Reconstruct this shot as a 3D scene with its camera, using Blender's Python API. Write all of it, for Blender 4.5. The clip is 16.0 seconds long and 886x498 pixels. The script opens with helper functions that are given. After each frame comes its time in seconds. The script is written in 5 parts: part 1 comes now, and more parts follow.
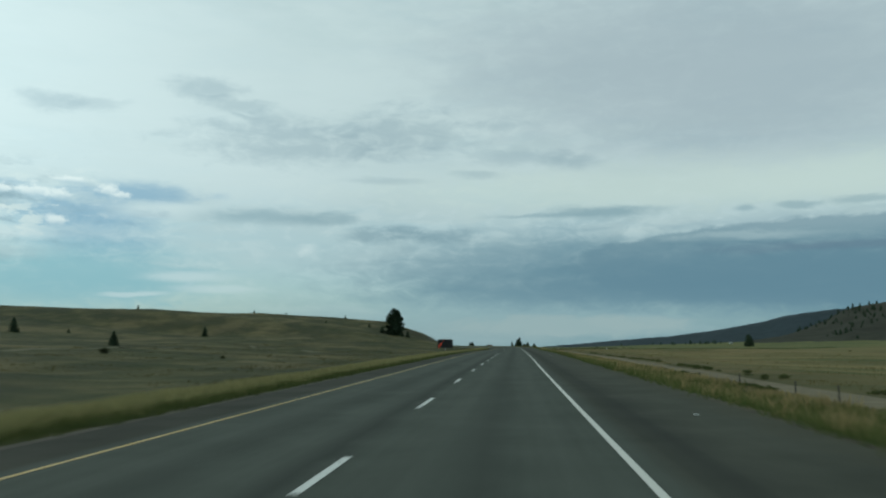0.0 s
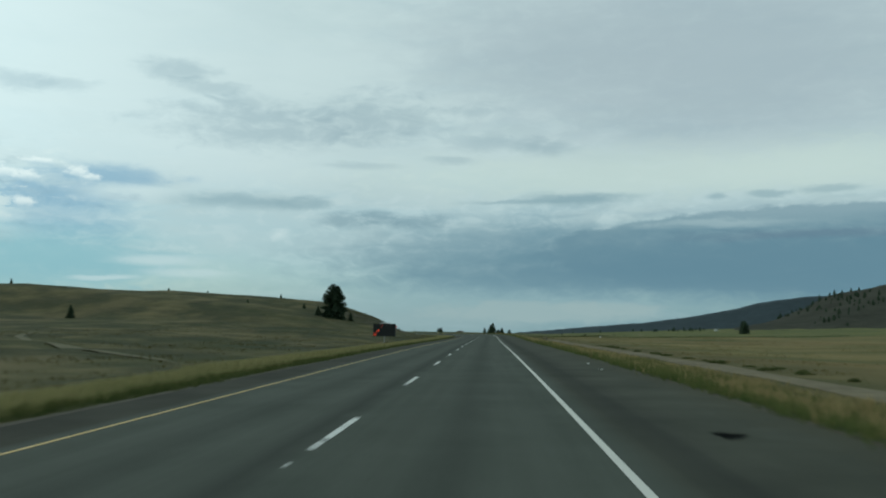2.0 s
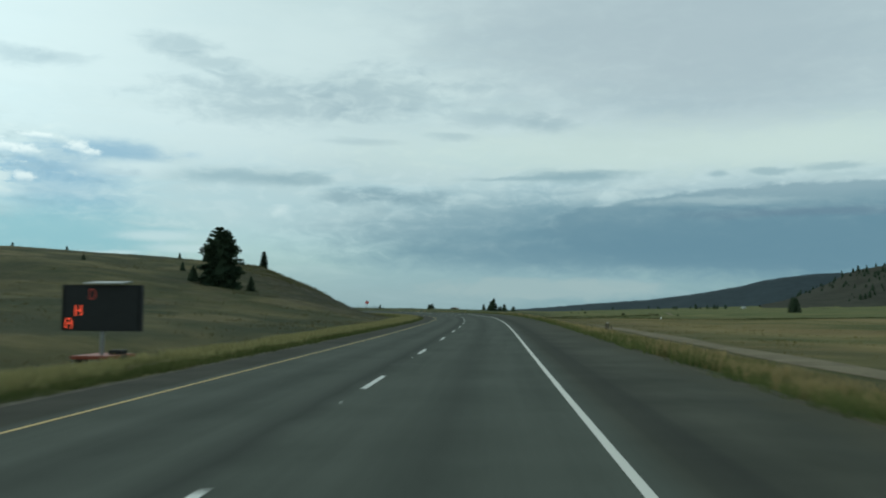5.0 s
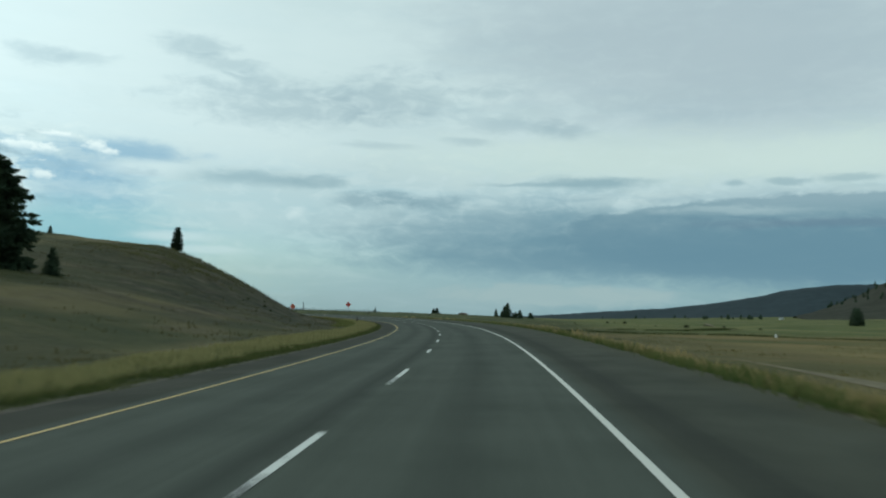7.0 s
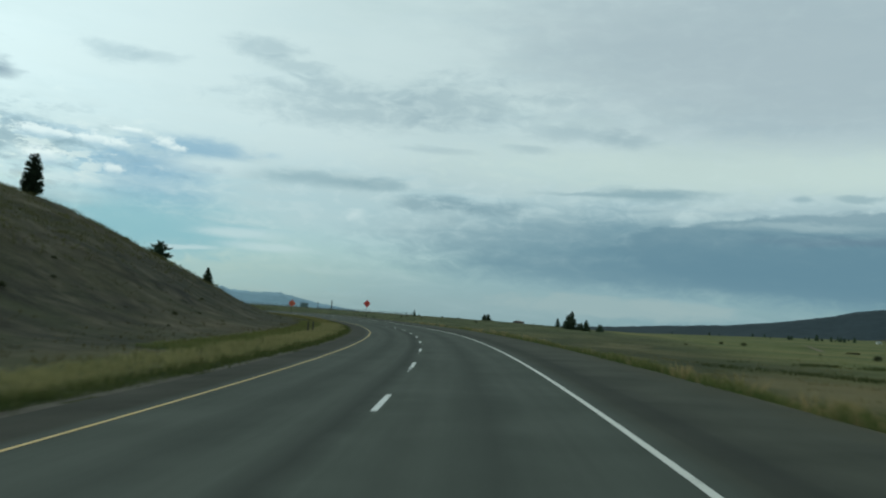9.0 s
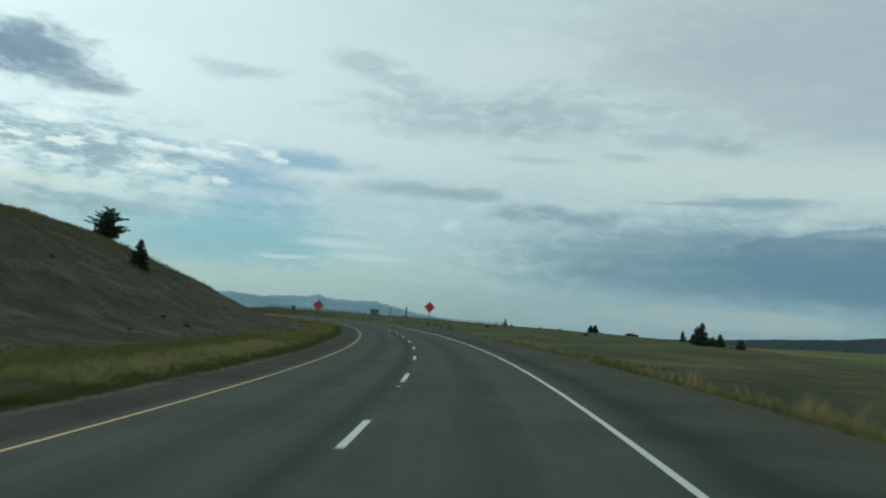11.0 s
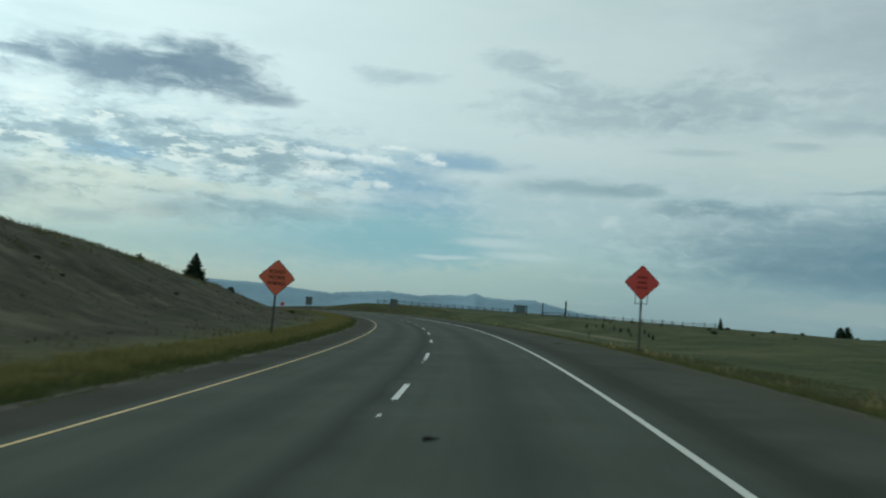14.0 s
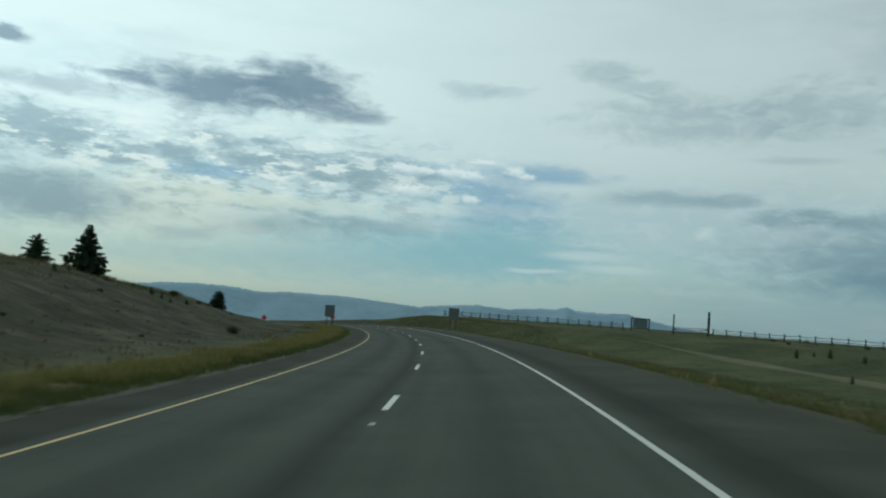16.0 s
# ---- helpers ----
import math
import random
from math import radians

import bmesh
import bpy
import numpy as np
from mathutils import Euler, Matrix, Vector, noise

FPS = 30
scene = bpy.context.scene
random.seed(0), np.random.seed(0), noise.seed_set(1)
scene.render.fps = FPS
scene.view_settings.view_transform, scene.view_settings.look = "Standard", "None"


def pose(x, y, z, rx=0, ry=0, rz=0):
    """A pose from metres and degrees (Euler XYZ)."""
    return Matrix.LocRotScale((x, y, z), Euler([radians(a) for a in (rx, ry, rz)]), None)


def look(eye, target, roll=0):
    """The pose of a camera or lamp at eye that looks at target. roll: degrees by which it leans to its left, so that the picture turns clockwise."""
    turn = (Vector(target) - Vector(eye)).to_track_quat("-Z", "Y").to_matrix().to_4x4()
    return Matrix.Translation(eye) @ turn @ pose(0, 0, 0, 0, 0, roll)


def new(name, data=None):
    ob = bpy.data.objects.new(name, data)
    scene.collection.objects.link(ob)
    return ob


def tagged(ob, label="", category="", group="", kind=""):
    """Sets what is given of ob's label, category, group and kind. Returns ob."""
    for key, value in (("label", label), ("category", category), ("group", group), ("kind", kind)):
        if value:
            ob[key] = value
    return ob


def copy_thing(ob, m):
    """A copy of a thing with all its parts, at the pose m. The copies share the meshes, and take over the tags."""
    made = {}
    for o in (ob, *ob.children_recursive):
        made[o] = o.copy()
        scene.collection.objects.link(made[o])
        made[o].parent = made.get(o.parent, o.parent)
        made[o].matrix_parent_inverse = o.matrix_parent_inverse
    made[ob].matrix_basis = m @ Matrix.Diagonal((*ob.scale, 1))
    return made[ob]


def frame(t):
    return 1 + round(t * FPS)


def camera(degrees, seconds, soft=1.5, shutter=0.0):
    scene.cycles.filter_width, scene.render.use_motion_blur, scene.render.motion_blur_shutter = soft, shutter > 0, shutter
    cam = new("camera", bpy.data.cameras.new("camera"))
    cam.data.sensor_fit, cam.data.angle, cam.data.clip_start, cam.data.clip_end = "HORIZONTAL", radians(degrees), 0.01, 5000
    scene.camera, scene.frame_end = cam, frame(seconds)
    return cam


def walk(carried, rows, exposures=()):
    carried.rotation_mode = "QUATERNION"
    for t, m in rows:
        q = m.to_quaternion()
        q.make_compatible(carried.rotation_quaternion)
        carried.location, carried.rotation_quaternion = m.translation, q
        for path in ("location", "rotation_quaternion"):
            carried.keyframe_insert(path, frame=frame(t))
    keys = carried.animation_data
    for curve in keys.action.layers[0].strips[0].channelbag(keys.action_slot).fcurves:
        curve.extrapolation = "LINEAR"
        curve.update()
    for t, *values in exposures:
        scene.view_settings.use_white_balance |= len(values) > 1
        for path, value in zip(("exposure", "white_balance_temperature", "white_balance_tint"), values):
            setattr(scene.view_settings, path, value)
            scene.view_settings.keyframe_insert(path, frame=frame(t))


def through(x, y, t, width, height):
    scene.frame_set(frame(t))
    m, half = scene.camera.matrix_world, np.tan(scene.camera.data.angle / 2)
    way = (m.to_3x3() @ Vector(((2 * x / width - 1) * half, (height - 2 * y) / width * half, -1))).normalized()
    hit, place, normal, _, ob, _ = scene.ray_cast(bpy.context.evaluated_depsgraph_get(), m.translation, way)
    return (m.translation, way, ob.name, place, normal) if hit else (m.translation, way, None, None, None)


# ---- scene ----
cam = camera(55.18, 16.0, soft=2.1, shutter=0.3)
walk(cam, [
    (0.0, pose(2.275, -0.000, 1.572, 96.266, 0.096, 4.685)),
    (0.5, pose(2.292, 17.537, 1.585, 95.088, -0.563, 3.150)),
    (1.0, pose(2.335, 35.077, 1.600, 94.660, -0.778, 3.166)),
    (1.5, pose(2.405, 52.613, 1.616, 94.915, -0.633, 3.195)),
    (2.0, pose(2.498, 70.135, 1.633, 95.294, -0.209, 2.885)),
    (2.5, pose(2.609, 87.642, 1.651, 94.907, -0.392, 2.797)),
    (3.0, pose(2.717, 105.139, 1.650, 93.886, -0.663, 2.816)),
    (3.5, pose(2.805, 122.625, 1.628, 93.910, -0.782, 2.560)),
    (4.0, pose(2.870, 140.104, 1.585, 94.145, -0.594, 2.705)),
    (4.5, pose(2.934, 157.617, 1.520, 94.081, -0.456, 2.837)),
    (5.0, pose(3.018, 175.162, 1.453, 93.714, -0.417, 2.911)),
    (5.5, pose(3.118, 192.677, 1.400, 93.296, -0.491, 2.984)),
    (6.0, pose(3.223, 210.103, 1.358, 93.080, -0.694, 3.114)),
    (6.5, pose(3.263, 227.388, 1.327, 93.317, -1.043, 3.356)),
    (7.0, pose(3.130, 244.559, 1.306, 94.022, -1.472, 3.778)),
    (7.5, pose(2.769, 261.624, 1.280, 94.032, -1.886, 4.654)),
    (8.0, pose(2.161, 278.493, 1.237, 93.343, -2.329, 5.579)),
    (8.5, pose(1.251, 295.109, 1.179, 93.579, -3.258, 6.502)),
    (9.0, pose(-0.033, 311.546, 1.107, 94.241, -3.916, 7.479)),
    (9.5, pose(-1.670, 327.854, 1.020, 94.568, -4.344, 8.798)),
    (10.0, pose(-3.649, 344.008, 0.925, 94.672, -4.578, 10.346)),
    (10.5, pose(-5.996, 359.998, 0.827, 94.614, -4.623, 12.087)),
    (11.0, pose(-8.771, 375.810, 0.724, 94.457, -4.487, 13.983)),
    (11.5, pose(-12.055, 391.411, 0.614, 94.260, -4.176, 15.998)),
    (12.0, pose(-15.897, 406.779, 0.500, 94.081, -3.654, 18.007)),
    (12.5, pose(-20.212, 421.875, 0.394, 93.955, -3.804, 19.793)),
    (13.0, pose(-24.874, 436.674, 0.298, 93.354, -4.166, 21.603)),
    (13.5, pose(-29.878, 451.227, 0.211, 93.232, -4.075, 23.078)),
    (14.0, pose(-35.260, 465.543, 0.128, 93.616, -4.185, 24.703)),
    (14.5, pose(-40.993, 479.675, 0.052, 94.228, -4.510, 26.224)),
    (15.0, pose(-47.059, 493.694, -0.034, 94.413, -4.098, 27.692)),
    (15.5, pose(-53.554, 507.514, -0.141, 94.143, -3.891, 29.251)),
    (16.0, pose(-60.478, 521.114, -0.270, 94.128, -4.079, 30.749)),
], exposures=[(0.0, -0.1), (4.0, 0.0), (6.5, 0.06), (9.0, -0.05), (12.5, -0.16), (16.0, -0.28)])
# ---- light ----
SUN_AZ, SUN_EL = 52.0, 38.0          # degrees left of the road's first heading, above the horizon


def sky_world():
    world = bpy.data.worlds.new("overcast_sky")
    scene.world = world
    world.use_nodes = True
    nt = world.node_tree
    nt.nodes.clear()
    N, L = nt.nodes, nt.links

    def put(sock, v):
        if isinstance(v, (int, float, tuple)):
            sock.default_value = v
        else:
            L.new(v, sock)

    def math_(op, a, b=0.0, c=0.0, clamp=False):
        n = N.new("ShaderNodeMath")
        n.operation, n.use_clamp = op, clamp
        put(n.inputs[0], a), put(n.inputs[1], b), put(n.inputs[2], c)
        return n.outputs[0]

    def smooth(v, a, b):
        n = N.new("ShaderNodeMapRange")
        n.interpolation_type = "SMOOTHSTEP"
        put(n.inputs["Value"], v)
        n.inputs["From Min"].default_value, n.inputs["From Max"].default_value = a, b
        return n.outputs["Result"]

    def mix(fac, a, b):
        n = N.new("ShaderNodeMix")
        n.data_type = "RGBA"
        put(n.inputs[0], fac), put(n.inputs[6], a), put(n.inputs[7], b)
        return n.outputs[2]

    def combine(x, y, z=0.0):
        n = N.new("ShaderNodeCombineXYZ")
        put(n.inputs[0], x), put(n.inputs[1], y), put(n.inputs[2], z)
        return n.outputs[0]

    def clouds(vec, scale, detail=6.0, rough=0.55, distort=0.0):
        n = N.new("ShaderNodeTexNoise")
        L.new(vec, n.inputs["Vector"])
        n.inputs["Scale"].default_value, n.inputs["Detail"].default_value = scale, detail
        n.inputs["Roughness"].default_value, n.inputs["Distortion"].default_value = rough, distort
        return n.outputs["Fac"]

    tc = N.new("ShaderNodeTexCoord")
    sep = N.new("ShaderNodeSeparateXYZ")
    L.new(tc.outputs["Generated"], sep.inputs[0])
    x, y, z = sep.outputs
    deg = 180 / math.pi
    az0 = math_("MULTIPLY", math_("ARCTAN2", math_("MULTIPLY", x, -1.0), y), deg)
    el0 = math_("MULTIPLY", math_("ARCSINE", z), deg)
    # flat-lying layers: the sheet of cloud seen in perspective
    broad = clouds(combine(math_("MULTIPLY", az0, 0.075), math_("MULTIPLY", el0, 0.27)), 1.2, 4.0, 0.55)
    streaky = clouds(combine(math_("MULTIPLY", az0, 0.11), math_("MULTIPLY", el0, 0.55), 7.0), 1.5, 6.0, 0.58, 0.4)
    fine = clouds(combine(math_("MULTIPLY", az0, 0.42), math_("MULTIPLY", el0, 0.95), 3.0), 1.3, 7.0, 0.6, 0.5)
    lump = clouds(combine(math_("MULTIPLY", az0, 0.9), math_("MULTIPLY", el0, 1.5), 2.0), 1.3, 5.0, 0.6)
    rag_noise = math_("ADD", math_("MULTIPLY", fine, 1.25), math_("MULTIPLY", streaky, 0.75))      # about 1
    at = combine(math_("ADD", az0, math_("MULTIPLY", math_("SUBTRACT", broad, 0.5), 3.0)),
                 math_("ADD", el0, math_("MULTIPLY", math_("SUBTRACT", streaky, 0.5), 0.9)))

    def patch(caz, cel, raz, rel, soft, rag, k):
        """A cloud about a direction: k inside, 0 outside, with an edge as soft and ragged as asked."""
        n = N.new("ShaderNodeVectorMath")
        n.operation = "MULTIPLY_ADD"
        L.new(at, n.inputs[0])
        n.inputs[1].default_value, n.inputs[2].default_value = (1 / raz, 1 / rel, 0), (-caz / raz, -cel / rel, 0)
        d = N.new("ShaderNodeVectorMath")
        d.operation = "LENGTH"
        L.new(n.outputs[0], d.inputs[0])
        r = math_("MULTIPLY_ADD", math_("SUBTRACT", rag_noise, 1.0), rag * 2.4, d.outputs["Value"])
        m = N.new("ShaderNodeMapRange")
        m.interpolation_type = "SMOOTHSTEP"
        L.new(r, m.inputs["Value"])
        m.inputs["From Min"].default_value, m.inputs["From Max"].default_value, m.inputs["To Max"].default_value = 1.0 + soft, 1.0 - soft, k
        return m.outputs["Result"]

    def scaled(m, k):
        return math_("MULTIPLY", m, k, clamp=True)

    def lay(caz, cel, raz, rel, soft, rag, k, col):
        nonlocal c
        c = mix(patch(caz, cel, raz, rel, soft, rag, k), c, col)

    def puff(caz, cel, raz, rel):
        """A small heaped cloud with a bright top and a grey foot."""
        nonlocal c
        n = N.new("ShaderNodeVectorMath")
        n.operation = "MULTIPLY_ADD"
        L.new(combine(az0, el0), n.inputs[0])
        n.inputs[1].default_value, n.inputs[2].default_value = (1 / raz, 1 / rel, 0), (-caz / raz, -cel / rel, 0)
        d = N.new("ShaderNodeVectorMath")
        d.operation = "LENGTH"
        L.new(n.outputs[0], d.inputs[0])
        r = math_("MULTIPLY_ADD", math_("SUBTRACT", lump, 0.5), 2.6, d.outputs["Value"])
        body = mix(smooth(math_("MULTIPLY_ADD", math_("SUBTRACT", lump, 0.5), -1.2 * rel, el0), cel - 0.9 * rel, cel + 0.4 * rel), (0.42, 0.55, 0.62, 1), (0.80, 0.84, 0.83, 1))
        c = mix(scaled(smooth(r, 1.3, 0.55), 0.8), c, body)

    nishita = N.new("ShaderNodeTexSky")
    nishita.sky_type, nishita.sun_disc = "NISHITA", False
    nishita.sun_elevation, nishita.sun_rotation = radians(SUN_EL), radians(-SUN_AZ)
    nishita.air_density, nishita.dust_density = 1.0, 2.0
    n = N.new("ShaderNodeMix")
    n.data_type, n.blend_type = "RGBA", "MULTIPLY"
    n.inputs[0].default_value = 1.0
    L.new(nishita.outputs[0], n.inputs[6])
    n.inputs[7].default_value = (0.085, 0.10, 0.105, 1)
    clear = mix(0.6, n.outputs[2], (0.29, 0.48, 0.56, 1))
    WHITE, CREAM, WARM, PALE = (0.66, 0.74, 0.75, 1), (0.66, 0.74, 0.69, 1), (0.66, 0.71, 0.63, 1), (0.52, 0.62, 0.64, 1)
    LAVENDER, GREY, SLATE, SLATE2 = (0.44, 0.505, 0.55, 1), (0.36, 0.46, 0.51, 1), (0.30, 0.42, 0.47, 1), (0.27, 0.37, 0.42, 1)
    BANKTOP, BANK, DARK, DARK2 = (0.215, 0.325, 0.385, 1), (0.145, 0.258, 0.332, 1), (0.15, 0.22, 0.295, 1), (0.16, 0.228, 0.292, 1)
    STRIP, BLUE, TEAL, TEALGREY, TEALPALE = (0.38, 0.47, 0.48, 1), (0.23, 0.40, 0.54, 1), (0.29, 0.50, 0.57, 1), (0.25, 0.40, 0.45, 1), (0.40, 0.56, 0.57, 1)
    # high veil: thin near the horizon, full higher up, in flat streaks
    veil = math_("ADD", smooth(el0, 2.0, 10.0), math_("MULTIPLY", math_("SUBTRACT", streaky, 0.5), 1.5))
    c = mix(math_("MULTIPLY", veil, 0.92, clamp=True), clear, PALE)
    c = mix(math_("MULTIPLY", smooth(el0, 6.0, 15.0), scaled(smooth(broad, 0.35, 0.62), 0.75)), c, WHITE)
    c = mix(math_("MULTIPLY", smooth(fine, 0.47, 0.66), scaled(smooth(el0, 1.0, 6.0), 0.3)), c, WHITE)
    lay(24.0, 17.5, 24.0, 5.5, 0.8, 0.3, 0.8, WHITE)
    lay(20.0, 11.2, 16.0, 1.9, 0.8, 0.5, 0.6, WHITE)
    lay(12.0, 5.8, 8.0, 1.6, 0.8, 0.6, 0.45, PALE)
    # the greyer sheet at the right over a bright band
    lay(-17.0, 17.0, 14.0, 6.0, 0.8, 0.22, 0.9, LAVENDER)
    lay(-4.5, 19.0, 9.0, 3.4, 0.9, 0.25, 0.6, LAVENDER)
    lay(-12.0, 10.2, 18.0, 1.5, 0.7, 0.4, 0.6, CREAM)
    lay(-24.2, 9.8, 8.7, 1.6, 0.7, 0.4, 0.4, CREAM)
    # soft grey clumps across the middle
    lay(30.4, 14.75, 1.6, 0.5, 0.85, 0.8, 0.5, GREY)
    lay(28.0, 14.87, 1.6, 0.46, 0.7, 0.8, 0.35, GREY)
    lay(20.6, 16.36, 2.0, 0.55, 0.85, 0.8, 0.55, GREY)
    lay(18.4, 15.46, 2.0, 0.46, 0.7, 0.8, 0.45, GREY)
    lay(15.8, 14.68, 1.7, 0.41, 0.8, 0.8, 0.4, GREY)
    lay(14.9, 13.06, 5.2, 1.10, 0.8, 0.9, 0.6, GREY)
    lay(7.5, 13.90, 3.8, 1.30, 0.8, 0.9, 0.6, GREY)
    lay(0.9, 14.66, 2.0, 0.46, 0.8, 0.8, 0.45, GREY)
    lay(-0.3, 12.38, 2.8, 0.52, 0.8, 0.8, 0.45, GREY)
    lay(-4.1, 12.04, 1.5, 0.46, 0.8, 0.7, 0.6, GREY)
    lay(2.3, 11.25, 1.2, 0.29, 0.8, 0.8, 0.45, GREY)
    lay(8.6, 10.80, 2.3, 0.20, 0.8, 0.5, 0.4, GREY)
    # the slate rain bank at the right, its lumpy top and the light strip below it
    lay(-3.0, 4.75, 13.0, 2.6, 0.45, 0.25, 0.55, BANKTOP)
    lay(-21.7, 5.0, 17.5, 2.75, 0.05, 0.06, 0.85, BANKTOP)
    lay(-21.8, 7.57, 16.2, 0.46, 0.7, 0.9, 0.3, GREY)
    lay(-10.0, 4.40, 13.9, 2.03, 0.6, 0.3, 0.65, BANK)
    lay(-21.6, 3.88, 15.1, 2.17, 0.45, 0.25, 0.8, BANK)
    lay(-27.3, 3.46, 8.7, 2.61, 0.6, 0.3, 0.5, BANK)
    lay(-20.5, 5.91, 6.4, 0.26, 0.7, 0.6, 0.5, DARK)
    lay(-15.1, 6.79, 4.6, 0.29, 0.7, 0.8, 0.4, PALE)
    lay(9.7, 7.14, 1.6, 0.42, 0.8, 0.8, 0.55, BANKTOP)
    lay(7.2, 7.26, 1.2, 0.36, 0.8, 0.8, 0.55, BANKTOP)
    lay(4.3, 7.15, 1.9, 0.36, 0.8, 0.8, 0.5, BANKTOP)
    lay(0.0, 1.4, 15.0, 1.8, 0.6, 0.3, 0.4, (0.29, 0.42, 0.48, 1))
    lay(-8.0, 3.3, 13.0, 0.9, 0.7, 0.3, 0.5, BANK)
    lay(-4.3, 1.0, 7.0, 0.65, 0.4, 0.5, 0.75, STRIP)
    lay(-8.0, 1.30, 2.8, 0.5, 0.3, 0.4, 0.6, STRIP)
    lay(3.6, 0.31, 7.5, 0.9, 0.6, 0.5, 0.35, STRIP)
    # long streaks
    lay(16.5, 8.29, 4.3, 0.38, 0.9, 0.5, 0.7, SLATE)
    lay(12.6, 8.25, 2.2, 0.35, 0.6, 0.4, 0.55, SLATE)
    lay(-6.1, 8.56, 3.0, 0.38, 0.75, 0.4, 0.9, SLATE)
    lay(-1.8, 8.47, 2.9, 0.14, 0.7, 0.3, 0.65, SLATE)
    lay(-14.8, 8.43, 0.7, 0.20, 0.6, 0.5, 0.65, SLATE)
    lay(-18.3, 8.42, 1.4, 0.20, 0.6, 0.5, 0.65, SLATE)
    lay(-22.2, 8.65, 1.9, 0.29, 0.6, 0.5, 0.55, SLATE)
    # blue gaps and clear teal at the left
    lay(24.5, 9.46, 3.2, 0.58, 0.7, 0.5, 0.75, BLUE)
    lay(27.9, 8.29, 3.4, 0.87, 0.8, 0.7, 0.65, BLUE)
    lay(33.5, 9.52, 2.6, 0.46, 0.8, 0.7, 0.5, BLUE)
    lay(27.0, 4.40, 5.5, 1.60, 0.7, 0.5, 0.7, TEAL)
    lay(27.5, 7.00, 3.5, 1.30, 0.8, 0.7, 0.45, BLUE)
    lay(36.0, 3.40, 12.0, 1.50, 0.7, 0.4, 0.5, TEAL)
    lay(30.0, 3.80, 7.0, 1.60, 0.7, 0.4, 0.55, (0.29, 0.52, 0.575, 1))
    lay(22.0, 4.23, 2.5, 0.32, 0.7, 0.6, 0.6, WHITE)
    lay(19.4, 3.39, 2.3, 0.29, 0.7, 0.6, 0.5, WHITE)
    lay(23.5, 8.45, 2.6, 0.52, 0.7, 0.8, 0.6, WHITE)
    lay(13.8, 6.05, 0.5, 0.29, 0.6, 0.9, 0.7, WHITE)
    lay(24.9, 3.07, 1.9, 0.14, 0.6, 0.5, 0.6, WHITE)
    lay(32.5, 6.60, 2.6, 0.30, 0.7, 0.7, 0.6, WHITE)
    lay(34.0, 5.50, 3.5, 0.45, 0.7, 0.7, 0.5, WHITE)
    # rippled low cloud further left: bright rims, grey bellies, blue between
    field = patch(46.0, 8.4, 15.0, 3.0, 0.6, 0.5, 1.0)
    ripple = clouds(combine(math_("MULTIPLY", az0, 0.34), math_("MULTIPLY", el0, 1.05), 11.0), 1.0, 7.0, 0.62, 0.12)
    lay(51.4, 11.04, 7.0, 1.01, 0.8, 0.8, 0.6, WHITE)
    lay(57.4, 11.41, 3.5, 0.35, 0.8, 0.9, 0.6, WHITE)
    lay(49.0, 5.46, 6.7, 2.17, 0.7, 0.8, 0.75, WARM)
    lay(57.0, 9.53, 2.8, 1.30, 0.6, 1.0, 0.8, SLATE2)
    lay(52.9, 8.22, 2.0, 0.52, 0.6, 1.0, 0.8, SLATE2)
    lay(49.6, 8.92, 2.0, 0.52, 0.6, 1.0, 0.7, SLATE2)
    lay(46.8, 10.15, 2.0, 0.46, 0.7, 1.0, 0.7, SLATE2)
    lay(42.8, 8.87, 3.5, 0.87, 0.6, 1.0, 0.8, SLATE2)
    lay(36.2, 8.83, 3.5, 0.93, 0.6, 1.0, 0.7, SLATE2)
    lay(46.6, 8.00, 2.5, 0.58, 0.6, 0.9, 0.75, BLUE)
    c = mix(math_("MULTIPLY", field, scaled(smooth(ripple, 0.50, 0.40), 0.65)), c, SLATE2)
    c = mix(math_("MULTIPLY", field, scaled(smooth(ripple, 0.52, 0.60), 0.85)), c, (0.74, 0.79, 0.76, 1))
    lay(56.4, 5.3, 5.0, 1.5, 0.6, 0.4, 0.85, SLATE2)
    lay(41.3, 5.08, 4.1, 0.87, 0.8, 0.8, 0.45, SLATE2)
    lay(35.6, 5.32, 4.3, 0.49, 0.7, 0.6, 0.6, TEALGREY)
    lay(47.8, 3.91, 1.9, 0.41, 0.7, 0.7, 0.5, GREY)
    lay(42.5, 6.39, 5.8, 0.35, 0.8, 1.0, 0.5, WARM)
    lay(44.4, 2.30, 14.0, 0.87, 0.7, 0.4, 0.5, TEALPALE)
    lay(28.0, 1.20, 12.0, 0.90, 0.7, 0.4, 0.4, TEALPALE)
    # one low dark cloud over them
    lay(43.3, 15.54, 7.5, 0.26, 0.8, 0.9, 0.5, WHITE)
    lay(47.1, 13.33, 4.7, 1.25, 0.65, 0.55, 0.9, DARK2)
    lay(41.8, 14.0, 3.3, 1.35, 0.65, 0.55, 0.9, DARK2)
    lay(39.6, 12.9, 2.2, 0.7, 0.7, 0.5, 0.75, DARK2)
    lay(37.6, 12.4, 1.8, 0.4, 0.7, 0.5, 0.65, DARK2)
    lay(52.4, 13.24, 2.2, 0.32, 0.7, 0.8, 0.6, DARK2)
    lay(59.6, 14.53, 1.2, 0.43, 0.5, 0.6, 0.8, DARK2)
    lay(56.3, 12.12, 4.1, 0.41, 0.8, 0.9, 0.4, DARK2)
